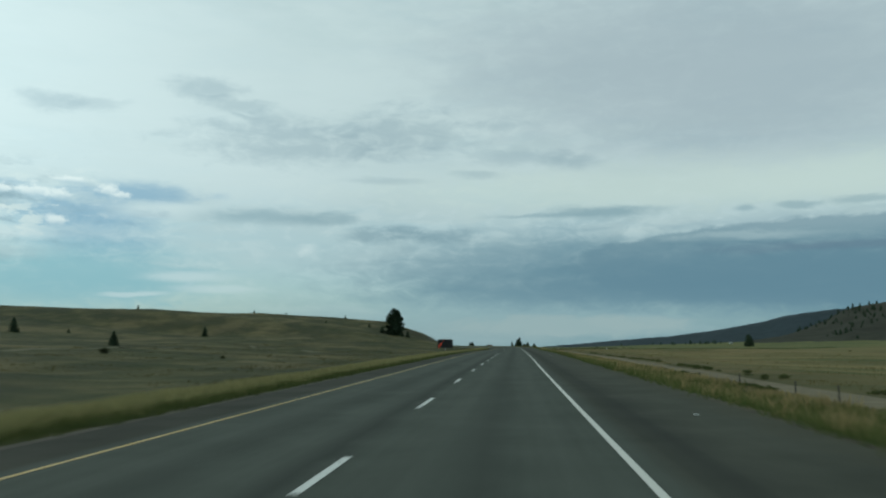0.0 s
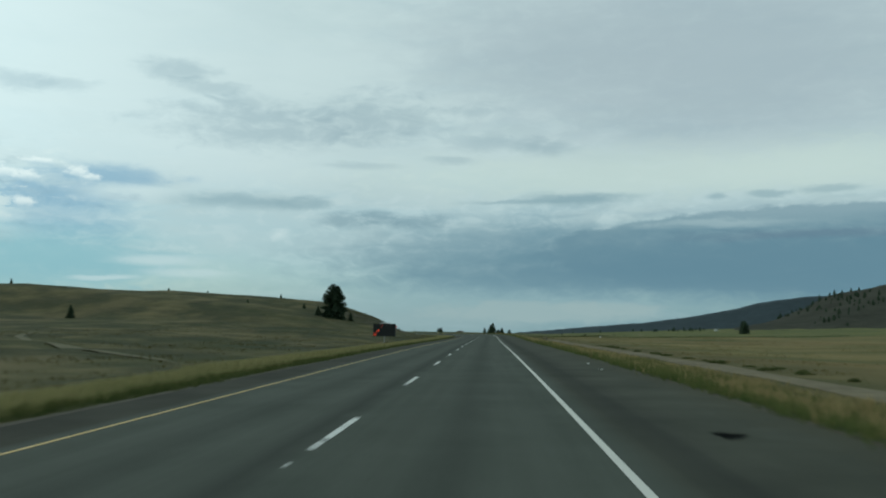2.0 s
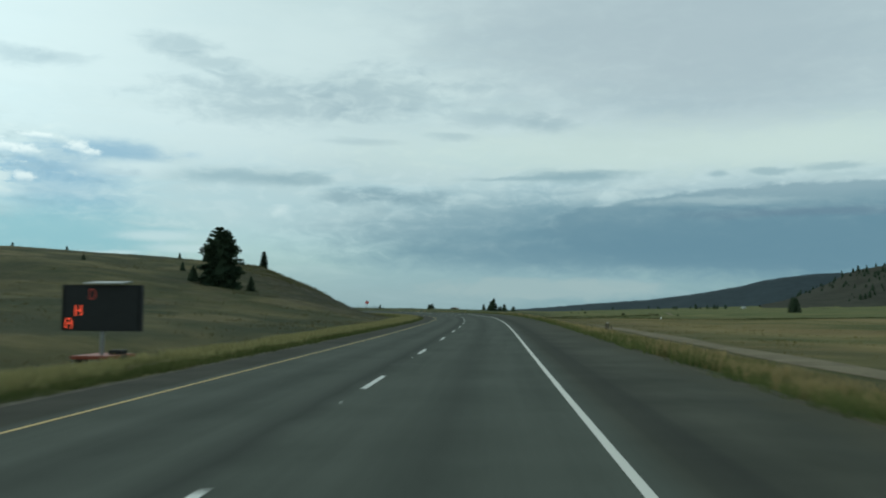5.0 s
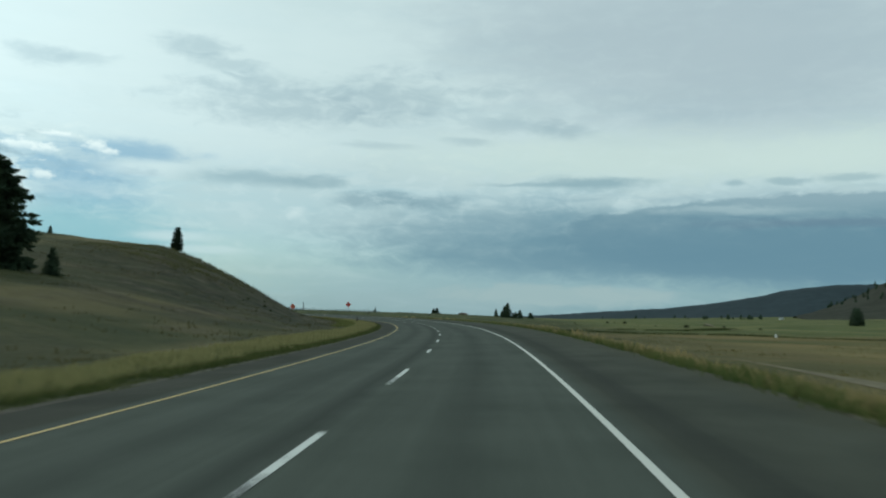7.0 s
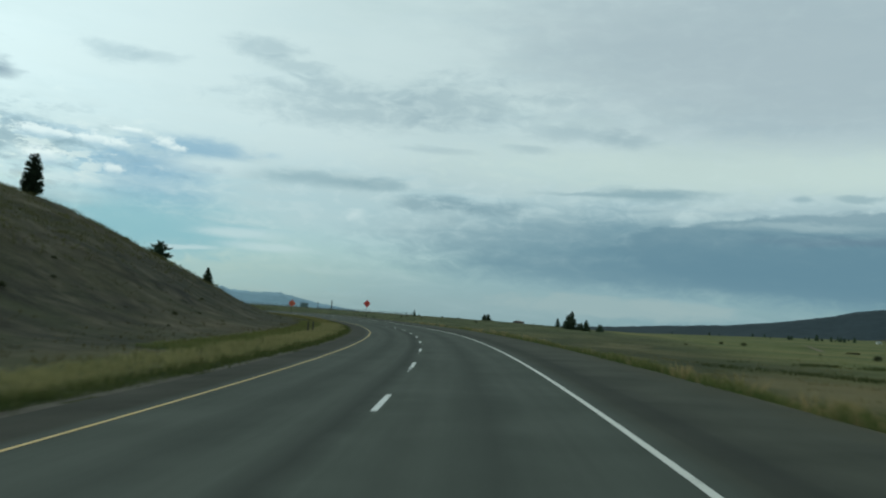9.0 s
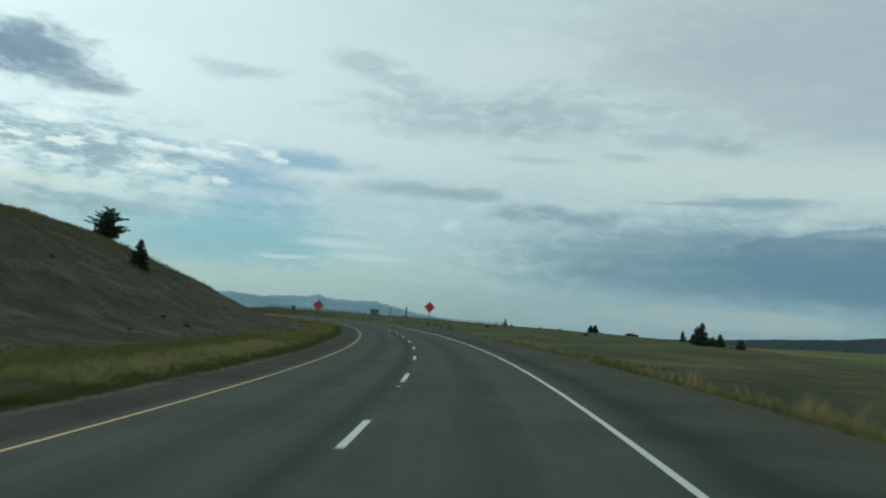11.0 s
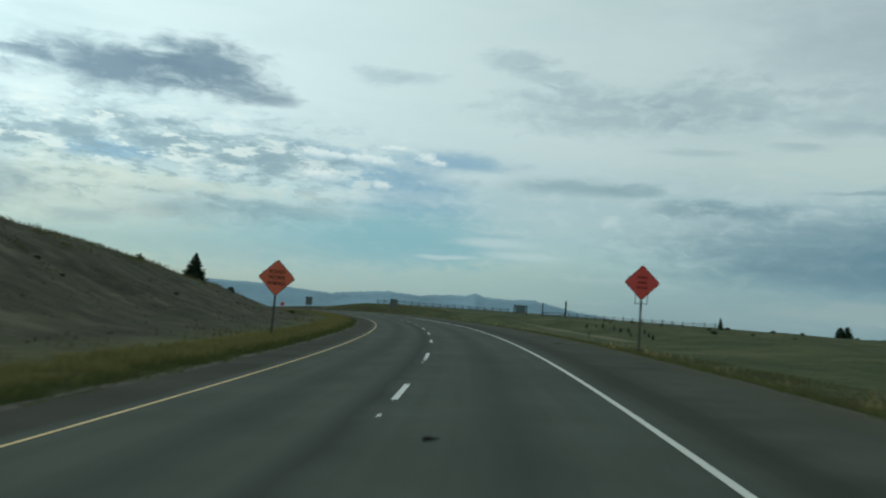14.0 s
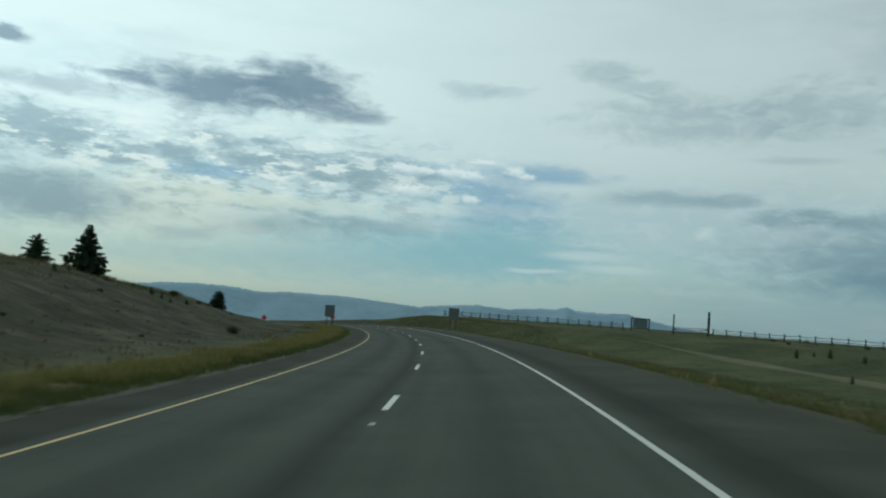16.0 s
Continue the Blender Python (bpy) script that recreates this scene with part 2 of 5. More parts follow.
    for caz, cel, raz, rel in ((30.6, 9.25, 1.0, 0.44), (29.3, 9.1, 0.8, 0.32), (26.5, 9.5, 0.85, 0.40), (25.7, 9.25, 0.7, 0.33), (29.4, 7.5, 0.55, 0.36),
                               (28.6, 10.07, 1.0, 0.26), (33.9, 9.3, 1.7, 0.41), (33.4, 7.87, 1.2, 0.5)):
        puff(caz, cel, raz, rel)
    # thick grey cloud added to the unseen sky overhead and behind, dimming the ground
    c = mix(scaled(smooth(el0, 21.0, 42.0), 0.9), c, (0.30, 0.365, 0.365, 1))
    c = mix(scaled(smooth(math_("ABSOLUTE", math_("SUBTRACT", az0, 15.0)), 65.0, 120.0), 0.9), c, (0.28, 0.35, 0.355, 1))
    # the sky brightens towards the hidden sun
    gain = math_("ADD", 1.0, math_("MULTIPLY", math_("MULTIPLY", smooth(az0, 5.0, 70.0), smooth(el0, 2.0, 13.0)), 0.68))
    n = N.new("ShaderNodeVectorMath")
    n.operation = "SCALE"
    L.new(c, n.inputs[0])
    L.new(gain, n.inputs["Scale"])
    c = n.outputs[0]
    # lower half: haze over ground far off
    c = mix(smooth(el0, -0.3, -2.0), c, (0.12, 0.14, 0.12, 1))
    n = N.new("ShaderNodeMix")
    n.data_type, n.blend_type = "RGBA", "MULTIPLY"
    n.inputs[0].default_value, n.inputs[7].default_value = 1.0, (0.885, 1.0, 1.0, 1)
    L.new(c, n.inputs[6])
    bg = N.new("ShaderNodeBackground")
    L.new(n.outputs[2], bg.inputs[0])
    bg.inputs[1].default_value = SKY_STRENGTH
    out = N.new("ShaderNodeOutputWorld")
    L.new(bg.outputs[0], out.inputs[0])


SKY_STRENGTH = 1.0
sky_world()
sun = new("sun", bpy.data.lights.new("sun", "SUN"))
sun.data.energy, sun.data.angle, sun.data.color = 0.6, radians(15), (1.0, 0.95, 0.86)
_a, _e = radians(SUN_AZ), radians(SUN_EL)
sun.matrix_world = look((0, 0, 60), (math.sin(_a) * math.cos(_e), -math.cos(_a) * math.cos(_e), 60 - math.sin(_e)))


# ---- materials ----
class Mat:
    def __init__(self, name, rough=0.8, metal=0.0, spec=0.5):
        self.m = bpy.data.materials.new(name)
        self.m.use_nodes = True
        self.t = self.m.node_tree
        self.b = self.t.nodes["Principled BSDF"]
        self.b.inputs["Roughness"].default_value = rough
        self.b.inputs["Metallic"].default_value = metal
        self.b.inputs["Specular IOR Level"].default_value = spec
        self.co = None

    def coords(self, kind="Object"):
        n = self.t.nodes.new("ShaderNodeTexCoord")
        return n.outputs[kind]

    def position(self):
        return self.t.nodes.new("ShaderNodeNewGeometry").outputs["Position"]

    def stretch(self, v, s):
        n = self.t.nodes.new("ShaderNodeMapping")
        self.t.links.new(v, n.inputs[0])
        n.inputs["Scale"].default_value = s
        return n.outputs[0]

    def noise(self, v, scale, detail=4.0, rough=0.55):
        n = self.t.nodes.new("ShaderNodeTexNoise")
        self.t.links.new(v, n.inputs["Vector"])
        n.inputs["Scale"].default_value, n.inputs["Detail"].default_value, n.inputs["Roughness"].default_value = scale, detail, rough
        return n.outputs["Fac"]

    def ramp(self, fac, stops):
        n = self.t.nodes.new("ShaderNodeValToRGB")
        self.t.links.new(fac, n.inputs[0])
        e = n.color_ramp.elements
        while len(e) < len(stops):
            e.new(0.5)
        for el, (p, col) in zip(e, stops):
            el.position, el.color = p, (*col, 1) if len(col) == 3 else col
        return n.outputs[0]

    def mix(self, fac, a, b, blend="MIX"):
        n = self.t.nodes.new("ShaderNodeMix")
        n.data_type, n.blend_type = "RGBA", blend
        for s, v in ((n.inputs[0], fac), (n.inputs[6], a), (n.inputs[7], b)):
            if isinstance(v, (int, float)):
                s.default_value = v
            elif isinstance(v, tuple):
                s.default_value = (*v, 1) if len(v) == 3 else v
            else:
                self.t.links.new(v, s)
        return n.outputs[2]

    def math(self, op, a, b=0.0, clamp=False):
        n = self.t.nodes.new("ShaderNodeMath")
        n.operation, n.use_clamp = op, clamp
        for s, v in zip(n.inputs, (a, b)):
            if isinstance(v, (int, float)):
                s.default_value = v
            else:
                self.t.links.new(v, s)
        return n.outputs[0]

    def island(self):
        return self.t.nodes.new("ShaderNodeNewGeometry").outputs["Random Per Island"]

    def colour(self, v):
        if isinstance(v, tuple):
            self.b.inputs["Base Color"].default_value = (*v, 1)
        else:
            self.t.links.new(v, self.b.inputs["Base Color"])
        return self

    def bump(self, h, strength=0.3, dist=0.02):
        n = self.t.nodes.new("ShaderNodeBump")
        n.inputs["Strength"].default_value, n.inputs["Distance"].default_value = strength, dist
        self.t.links.new(h, n.inputs["Height"])
        self.t.links.new(n.outputs[0], self.b.inputs["Normal"])
        return self


def grass_ground():
    m = Mat("dry_grass_ground", 0.95, spec=0.15)
    p = m.position()
    big, mid, small = m.noise(m.stretch(p, (0.4, 1.0, 1.0)), 0.034, 5, 0.6), m.noise(p, 0.16, 5, 0.6), m.noise(p, 2.2, 4, 0.65)
    c = m.ramp(big, [(0.36, (0.027, 0.040, 0.013)), (0.47, (0.060, 0.066, 0.023)), (0.58, (0.150, 0.122, 0.052))])
    c = m.mix(0.5, c, m.ramp(mid, [(0.37, (0.018, 0.027, 0.010)), (0.5, (0.052, 0.055, 0.021)), (0.62, (0.150, 0.120, 0.055))]))
    c = m.mix(0.22, c, m.ramp(small, [(0.3, (0.033, 0.043, 0.016)), (0.72, (0.102, 0.104, 0.042))]))
    patchy = m.math("MULTIPLY", m.math("SUBTRACT", m.noise(m.stretch(p, (1.0, 0.5, 1.0)), 0.10, 4, 0.5), 0.47), 9.0, True)
    c = m.mix(m.math("MULTIPLY", patchy, 0.7), c, m.ramp(small, [(0.3, (0.018, 0.026, 0.010)), (0.7, (0.046, 0.052, 0.022))]))
    strawy = m.math("MULTIPLY", m.math("SUBTRACT", m.noise(m.stretch(p, (1.0, 0.5, 1.0)), 0.065, 4, 0.5), 0.53), 9.0, True)
    c = m.mix(m.math("MULTIPLY", strawy, 0.55), c, (0.175, 0.138, 0.066))
    place = m.t.nodes.new("ShaderNodeSeparateXYZ")
    m.t.links.new(p, place.inputs[0])
    # golden pasture on the wide flat, greener grass round the bend
    pasture = m.math("MULTIPLY", m.math("SUBTRACT", place.outputs[0], 14.0), 0.06, True)
    gold = m.ramp(m.noise(m.stretch(p, (0.5, 1.0, 1.0)), 0.05, 6, 0.62), [(0.36, (0.072, 0.088, 0.027)), (0.47, (0.150, 0.134, 0.050)), (0.60, (0.245, 0.185, 0.078))])
    gold = m.mix(m.math("MULTIPLY", m.math("SUBTRACT", m.noise(m.stretch(p, (0.5, 1.0, 1.0)), 0.021, 4, 0.6), 0.47), 4.0, True), gold, (0.235, 0.150, 0.066))
    # the damp green meadow beyond the ditch
    beyond = m.math("SUBTRACT", place.outputs[1], m.math("MULTIPLY", m.math("MAXIMUM", m.math("SUBTRACT", place.outputs[0], 50.0), 0.0), 0.95))
    beyond = m.math("MULTIPLY", m.math("SUBTRACT", m.math("ADD", beyond, m.math("MULTIPLY", m.math("SUBTRACT", big, 0.5), 120.0)), 366.0), 0.05, True)
    meadow = m.ramp(m.noise(m.stretch(p, (0.3, 1.0, 1.0)), 0.03, 5, 0.6), [(0.38, (0.060, 0.086, 0.026)), (0.5, (0.108, 0.132, 0.042)), (0.62, (0.170, 0.165, 0.060))])
    gold = m.mix(m.math("MULTIPLY", beyond, 0.85), gold, meadow)
    c = m.mix(m.math("MULTIPLY", pasture, 0.82), c, gold)
    bendgrass = m.math("MULTIPLY", m.math("SUBTRACT", place.outputs[1], 400.0), 0.008, True)
    bendgrass = m.math("MULTIPLY", bendgrass, m.math("SUBTRACT", 1.0, pasture))
    green = m.ramp(m.math("ADD", m.math("MULTIPLY", mid, 0.6), m.math("MULTIPLY", small, 0.4)), [(0.40, (0.036, 0.052, 0.019)), (0.5, (0.062, 0.080, 0.030)), (0.60, (0.098, 0.106, 0.045))])
    c = m.mix(m.math("MULTIPLY", bendgrass, 0.72), c, green)
    # bare brown soil in rough ledges where the slopes are steep
    sep = m.t.nodes.new("ShaderNodeSeparateXYZ")
    m.t.links.new(m.t.nodes.new("ShaderNodeNewGeometry").outputs["Normal"], sep.inputs[0])
    steep = m.math("MULTIPLY", m.math("SUBTRACT", m.math("ADD", 0.962, m.math("MULTIPLY", m.math("SUBTRACT", mid, 0.5), 0.16)), sep.outputs[2]), 10.0, True)
    line = m.t.nodes.new("ShaderNodeSeparateXYZ")
    m.t.links.new(m.coords("UV"), line.inputs[0])
    away = m.math("MULTIPLY", line.outputs[0], -1.0)
    face = m.math("MULTIPLY", m.math("MULTIPLY", m.math("SUBTRACT", away, 9.6), 0.35, True), m.math("MULTIPLY", m.math("SUBTRACT", 52.0, away), 0.05, True))
    face = m.math("MULTIPLY", face, m.math("MULTIPLY", m.math("SUBTRACT", m.math("ADD", line.outputs[1], m.math("MULTIPLY", m.math("SUBTRACT", mid, 0.5), 160.0)), 292.0), 0.02, True))
    face = m.math("MULTIPLY", face, m.math("ADD", 0.45, m.math("MULTIPLY", mid, 0.7)))
    steep = m.math("MAXIMUM", steep, face, True)
    ledge = m.noise(m.stretch(p, (0.22, 0.22, 0.6)), 1.0, 5, 0.55)
    soil = m.ramp(m.math("ADD", m.math("MULTIPLY", m.noise(p, 0.45, 4, 0.5), 0.65), m.math("MULTIPLY", ledge, 0.35)), [(0.38, (0.011, 0.011, 0.008)), (0.46, (0.033, 0.031, 0.022)), (0.53, (0.058, 0.052, 0.036)), (0.62, (0.106, 0.093, 0.064))])
    tufted = m.math("MULTIPLY", m.math("SUBTRACT", m.noise(p, 0.20, 4, 0.5), 0.47), 9.0, True)
    soil = m.mix(m.math("MULTIPLY", tufted, 0.7), soil, m.ramp(small, [(0.35, (0.014, 0.019, 0.010)), (0.65, (0.054, 0.058, 0.030))]))
    soil = m.mix(m.math("MULTIPLY", m.math("MULTIPLY", m.math("SUBTRACT", m.noise(m.stretch(p, (1.0, 1.0, 2.2)), 0.42, 4, 0.55), 0.53), 10.0, True), 0.8), soil, (0.013, 0.015, 0.011))
    c = m.mix(m.math("MULTIPLY", steep, 0.9), c, soil)
    # trodden dirt spilling from the shoulder, wider round the bend
    reach = m.math("ADD", 8.1, m.math("MULTIPLY", m.math("MULTIPLY", m.math("SUBTRACT", line.outputs[1], 330.0), 0.008, True), 1.5))
    dirt = m.math("MULTIPLY", m.math("SUBTRACT", m.math("ADD", reach, m.math("MULTIPLY", m.math("SUBTRACT", m.noise(p, 0.7, 5, 0.65), 0.5), 4.0)), line.outputs[0]), 1.2, True)
    dirt = m.math("MULTIPLY", dirt, m.math("MULTIPLY", m.math("SUBTRACT", line.outputs[0], 6.0), 2.0, True))
    c = m.mix(m.math("MULTIPLY", dirt, 0.85), c, m.ramp(small, [(0.3, (0.046, 0.044, 0.032)), (0.7, (0.098, 0.092, 0.066))]))
    m.colour(c)
    return m.bump(m.math("ADD", m.math("MULTIPLY", mid, 2.0), small), 0.7, 0.25).m


def asphalt():
    m = Mat("worn_asphalt", 0.97, spec=0.06)
    p = m.position()
    uv = m.coords("UV")
    sep = m.t.nodes.new("ShaderNodeSeparateXYZ")
    m.t.links.new(uv, sep.inputs[0])
    lat = m.math("SUBTRACT", m.math("MULTIPLY", sep.outputs[0], 20.0), 10.0)
    grit, blotch = m.noise(p, 60.0, 3), m.noise(p, 0.35, 5, 0.6)
    along = m.noise(m.stretch(uv, (55.0, 1.6, 1.0)), 1.0, 4, 0.55)
    c = m.ramp(grit, [(0.3, (0.064, 0.073, 0.063)), (0.7, (0.114, 0.130, 0.112))])
    c = m.mix(0.3, c, m.ramp(along, [(0.35, (0.062, 0.073, 0.062)), (0.65, (0.112, 0.131, 0.111))]))
    c = m.mix(0.28, c, m.ramp(blotch, [(0.35, (0.026, 0.030, 0.026)), (0.65, (0.086, 0.094, 0.082))]))

    def stripe(c, centre, half, col, k):
        d = m.math("ABSOLUTE", m.math("SUBTRACT", m.math("ADD", lat, m.math("MULTIPLY", m.math("SUBTRACT", blotch, 0.5), 0.5)), centre))
        f = m.math("MULTIPLY", m.math("SUBTRACT", 1.0, m.math("DIVIDE", d, half), True), k)
        return m.mix(m.math("MULTIPLY", f, m.math("ADD", 0.4, along)), c, col)

    # tyre-polished bands, oil stripes down the lanes and the dark joint beside the dashes
    for centre in (-2.7, -1.0, 0.95, 2.75):
        c = stripe(c, centre, 0.6, (0.098, 0.108, 0.094), 0.28)
    for centre in (-1.85, 1.85):
        c = stripe(c, centre, 0.6, (0.022, 0.025, 0.024), 0.3)
    c = stripe(c, -0.35, 0.4, (0.018, 0.020, 0.020), 0.5)
    # browner, coarser shoulders outside the edge lines, darker along the milled rumble strip, dusty towards the verge
    s = m.math("MULTIPLY", m.math("SUBTRACT", lat, 3.95), 3.0, True)
    c = m.mix(m.math("MULTIPLY", s, 0.8), c, m.ramp(blotch, [(0.3, (0.048, 0.051, 0.040)), (0.7, (0.086, 0.089, 0.070))]))
    s = m.math("MULTIPLY", m.math("SUBTRACT", -3.85, lat), 4.0, True)
    c = m.mix(m.math("MULTIPLY", s, 0.8), c, m.ramp(blotch, [(0.3, (0.034, 0.034, 0.027)), (0.7, (0.064, 0.062, 0.050))]))
    ragged = m.math("ADD", lat, m.math("MULTIPLY", m.math("SUBTRACT", m.noise(p, 1.1, 5, 0.65), 0.5), 2.2))
    dust = m.math("MULTIPLY", m.math("SUBTRACT", ragged, 6.4), 0.9, True)
    c = m.mix(m.math("MULTIPLY", dust, 0.8), c, m.ramp(grit, [(0.3, (0.052, 0.052, 0.037)), (0.7, (0.096, 0.094, 0.067))]))
    strip_ = m.math("MULTIPLY", m.math("SUBTRACT", 0.34, m.math("ABSOLUTE", m.math("SUBTRACT", lat, 4.62))), 12.0, True)
    ridges = m.math("MULTIPLY", m.math("ADD", m.math("SINE", m.math("MULTIPLY", sep.outputs[1], 20.0 * 6.2832 / 0.3)), 1.0), 0.5)
    c = m.mix(m.math("MULTIPLY", strip_, m.math("MULTIPLY", m.math("ADD", 0.12, m.math("MULTIPLY", ridges, 0.3)), m.math("ADD", 0.2, blotch))), c, (0.020, 0.023, 0.022))
    c = stripe(c, 4.75, 0.8, (0.026, 0.029, 0.028), 0.45)
    m.colour(c)
    return m.bump(m.math("SUBTRACT", m.math("MULTIPLY", grit, 0.6), m.math("MULTIPLY", strip_, ridges)), 0.25, 0.013).m


def paint(name, col, wear=0.45):
    m = Mat(name, 0.6, spec=0.4)
    p = m.position()
    g = m.noise(p, 26.0, 5, 0.7)
    big = m.noise(p, 1.3, 3)
    f = m.ramp(m.math("ADD", m.math("MULTIPLY", g, 0.6), m.math("MULTIPLY", big, 0.4)), [(wear - 0.06, (0, 0, 0)), (wear + 0.02, (1, 1, 1))])
    m.colour(m.mix(f, (0.045, 0.047, 0.046), col))
    return m.m


def plain(name, col, rough=0.7, metal=0.0, var=0.25, scale=4.0, spec=0.4):
    m = Mat(name, rough, metal, spec)
    p = m.coords("Object")
    n, k = m.noise(p, scale, 5, 0.6), m.noise(p, scale * 7, 3)
    lo, hi = tuple(v * (1 - var) for v in col), tuple(min(1, v * (1 + var)) for v in col)
    c = m.ramp(n, [(0.3, lo), (0.7, hi)])
    m.colour(m.mix(0.3, c, m.ramp(k, [(0.35, lo), (0.65, hi)])))
    return m.bump(k, 0.15, 0.01).m


def leafy(name, a, b, rough=0.85, through=0.5):
    """Leaves and blades that let part of the light through."""
    m = Mat(name, rough, spec=0.15)
    c = m.mix(0.5, m.ramp(m.island(), [(0.0, a), (1.0, b)]), m.ramp(m.noise(m.position(), 0.9, 3), [(0.3, a), (0.7, b)]))
    m.colour(c)
    if through:
        t = m.t.nodes.new("ShaderNodeBsdfTranslucent")
        m.t.links.new(c, t.inputs[0])
        x = m.t.nodes.new("ShaderNodeMixShader")
        x.inputs[0].default_value = through
        m.t.links.new(m.b.outputs[0], x.inputs[1])
        m.t.links.new(t.outputs[0], x.inputs[2])
        m.t.links.new(x.outputs[0], m.t.nodes["Material Output"].inputs[0])
    return m.m


def blade_grass(name, foot, top, ripe=0.5, through=0.5):
    """Grass that is green at the foot and ripens to straw at the tip; some blades stay green."""
    m = Mat(name, 0.85, spec=0.15)
    sep = m.t.nodes.new("ShaderNodeSeparateXYZ")
    m.t.links.new(m.coords("UV"), sep.inputs[0])
    patch = m.noise(m.position(), 0.35, 3)
    k = m.math("ADD", m.math("ADD", m.math("MULTIPLY", sep.outputs[1], 0.9), ripe - 0.85), m.math("ADD", m.math("MULTIPLY", patch, 0.7), m.math("MULTIPLY", m.island(), 0.3)), True)
    c = m.mix(k, foot, top)
    m.colour(c)
    t = m.t.nodes.new("ShaderNodeBsdfTranslucent")
    m.t.links.new(c, t.inputs[0])
    x = m.t.nodes.new("ShaderNodeMixShader")
    x.inputs[0].default_value = through
    m.t.links.new(m.b.outputs[0], x.inputs[1])
    m.t.links.new(t.outputs[0], x.inputs[2])
    m.t.links.new(x.outputs[0], m.t.nodes["Material Output"].inputs[0])
    return m.m


def glow(name, col, strength):
    m = Mat(name, 0.5)
    m.colour(col)
    m.b.inputs["Emission Color"].default_value = (*col, 1)
    m.b.inputs["Emission Strength"].default_value = strength
    return m.m


GRASS_GROUND = grass_ground()
ASPHALT = asphalt()
WHITE_PAINT = paint("white_road_paint", (0.63, 0.62, 0.57), 0.37)
DASH_PAINT = paint("worn_white_road_paint", (0.64, 0.65, 0.62), 0.42)
FADED_PAINT = paint("faded_white_road_paint", (0.55, 0.56, 0.54), 0.51)
YELLOW_PAINT = paint("yellow_road_paint", (0.56, 0.385, 0.13), 0.40)
GRAVEL = plain("pale_dirt_track", (0.175, 0.148, 0.098), 0.95, var=0.35, scale=0.6, spec=0.1)
EDGE_GRAVEL = plain("dusty_edge_gravel", (0.088, 0.082, 0.065), 0.95, var=0.4, scale=1.5, spec=0.1)
SHOULDER_DIRT = plain("brown_shoulder_dirt", (0.075, 0.070, 0.050), 0.95, var=0.4, scale=1.5, spec=0.1)
GRASSY_TRACK = plain("faint_straw_coloured_track", (0.138, 0.130, 0.080), 0.95, var=0.35, scale=0.5, spec=0.1)
FRINGE_GRASS = blade_grass("green_fringe_grass", (0.085, 0.125, 0.038), (0.23, 0.22, 0.085), 0.25)
LOW_FRINGE = blade_grass("dark_green_fringe_grass", (0.050, 0.076, 0.024), (0.150, 0.155, 0.058), 0.2)
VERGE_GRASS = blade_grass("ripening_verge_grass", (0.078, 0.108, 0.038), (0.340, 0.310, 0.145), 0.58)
# verge grass again, darkened in colour for the weaker light round the bend
DIM_VERGE = blade_grass("dimmed_olive_verge_grass", (0.058, 0.075, 0.025), (0.262, 0.234, 0.092), 0.48)
BEND_GRASS = blade_grass("olive_hill_grass", (0.074, 0.084, 0.035), (0.165, 0.155, 0.070), 0.36)
STRAW_CLUMP = blade_grass("pale_straw_clump_grass", (0.15, 0.14, 0.055), (0.40, 0.31, 0.15), 0.75)
FIELD_GRASS = leafy("field_grass_blades", (0.066, 0.070, 0.027), (0.150, 0.125, 0.056))
SLOPE_GRASS = leafy("rough_slope_grass", (0.052, 0.058, 0.028), (0.125, 0.110, 0.058))
PASTURE_GRASS = leafy("pasture_grass_blades", (0.110, 0.110, 0.042), (0.25, 0.195, 0.085))
GREEN_FIELD = leafy("green_field_blades", (0.062, 0.080, 0.030), (0.112, 0.120, 0.050))
WEED = leafy("green_weed_leaves", (0.060, 0.086, 0.030), (0.135, 0.150, 0.058))
WHITE_POST = plain("white_painted_stake", (0.7, 0.7, 0.68), 0.6, var=0.1)
SEDGE = leafy("dark_sedge_blades", (0.036, 0.052, 0.018), (0.085, 0.098, 0.036))
SAGE = leafy("sagebrush_leaves", (0.044, 0.056, 0.030), (0.098, 0.105, 0.056))
NEEDLES = leafy("conifer_needles", (0.030, 0.054, 0.036), (0.080, 0.116, 0.066), 0.85, 0.3)
JUNIPER = leafy("juniper_needles", (0.018, 0.032, 0.020), (0.042, 0.060, 0.034), 0.85, 0.15)
BARK = plain("conifer_bark", (0.075, 0.055, 0.04), 0.95, var=0.4, scale=3.0)
# forest green shifted to blue-grey: aerial haze painted into the colour
RIDGE_FOREST = plain("haze_tinted_far_forest", (0.040, 0.057, 0.066), 0.95, var=0.22, scale=0.02, spec=0.05)
HILL_SCRUB = plain("far_scrub_slope", (0.046, 0.047, 0.035), 0.95, var=0.4, scale=0.02, spec=0.05)
# distant haze is mixed into this pale blue base colour
HAZE_BLUE_RANGE = plain("haze_blue_range", (0.28, 0.405, 0.49), 1.0, var=0.16, scale=0.004, spec=0.0)
ORANGE = plain("orange_sign_sheeting", (0.92, 0.185, 0.10), 0.45, var=0.10, scale=2.0)
RED_ORANGE = plain("red_orange_sign_fabric", (0.88, 0.105, 0.085), 0.5, var=0.10, scale=2.0)
SIGN_INK = plain("weathered_dark_sign_ink", (0.034, 0.014, 0.012), 0.7, var=0.3)
BLACK = plain("black_sign_ink", (0.025, 0.022, 0.02), 0.6, var=0.3)
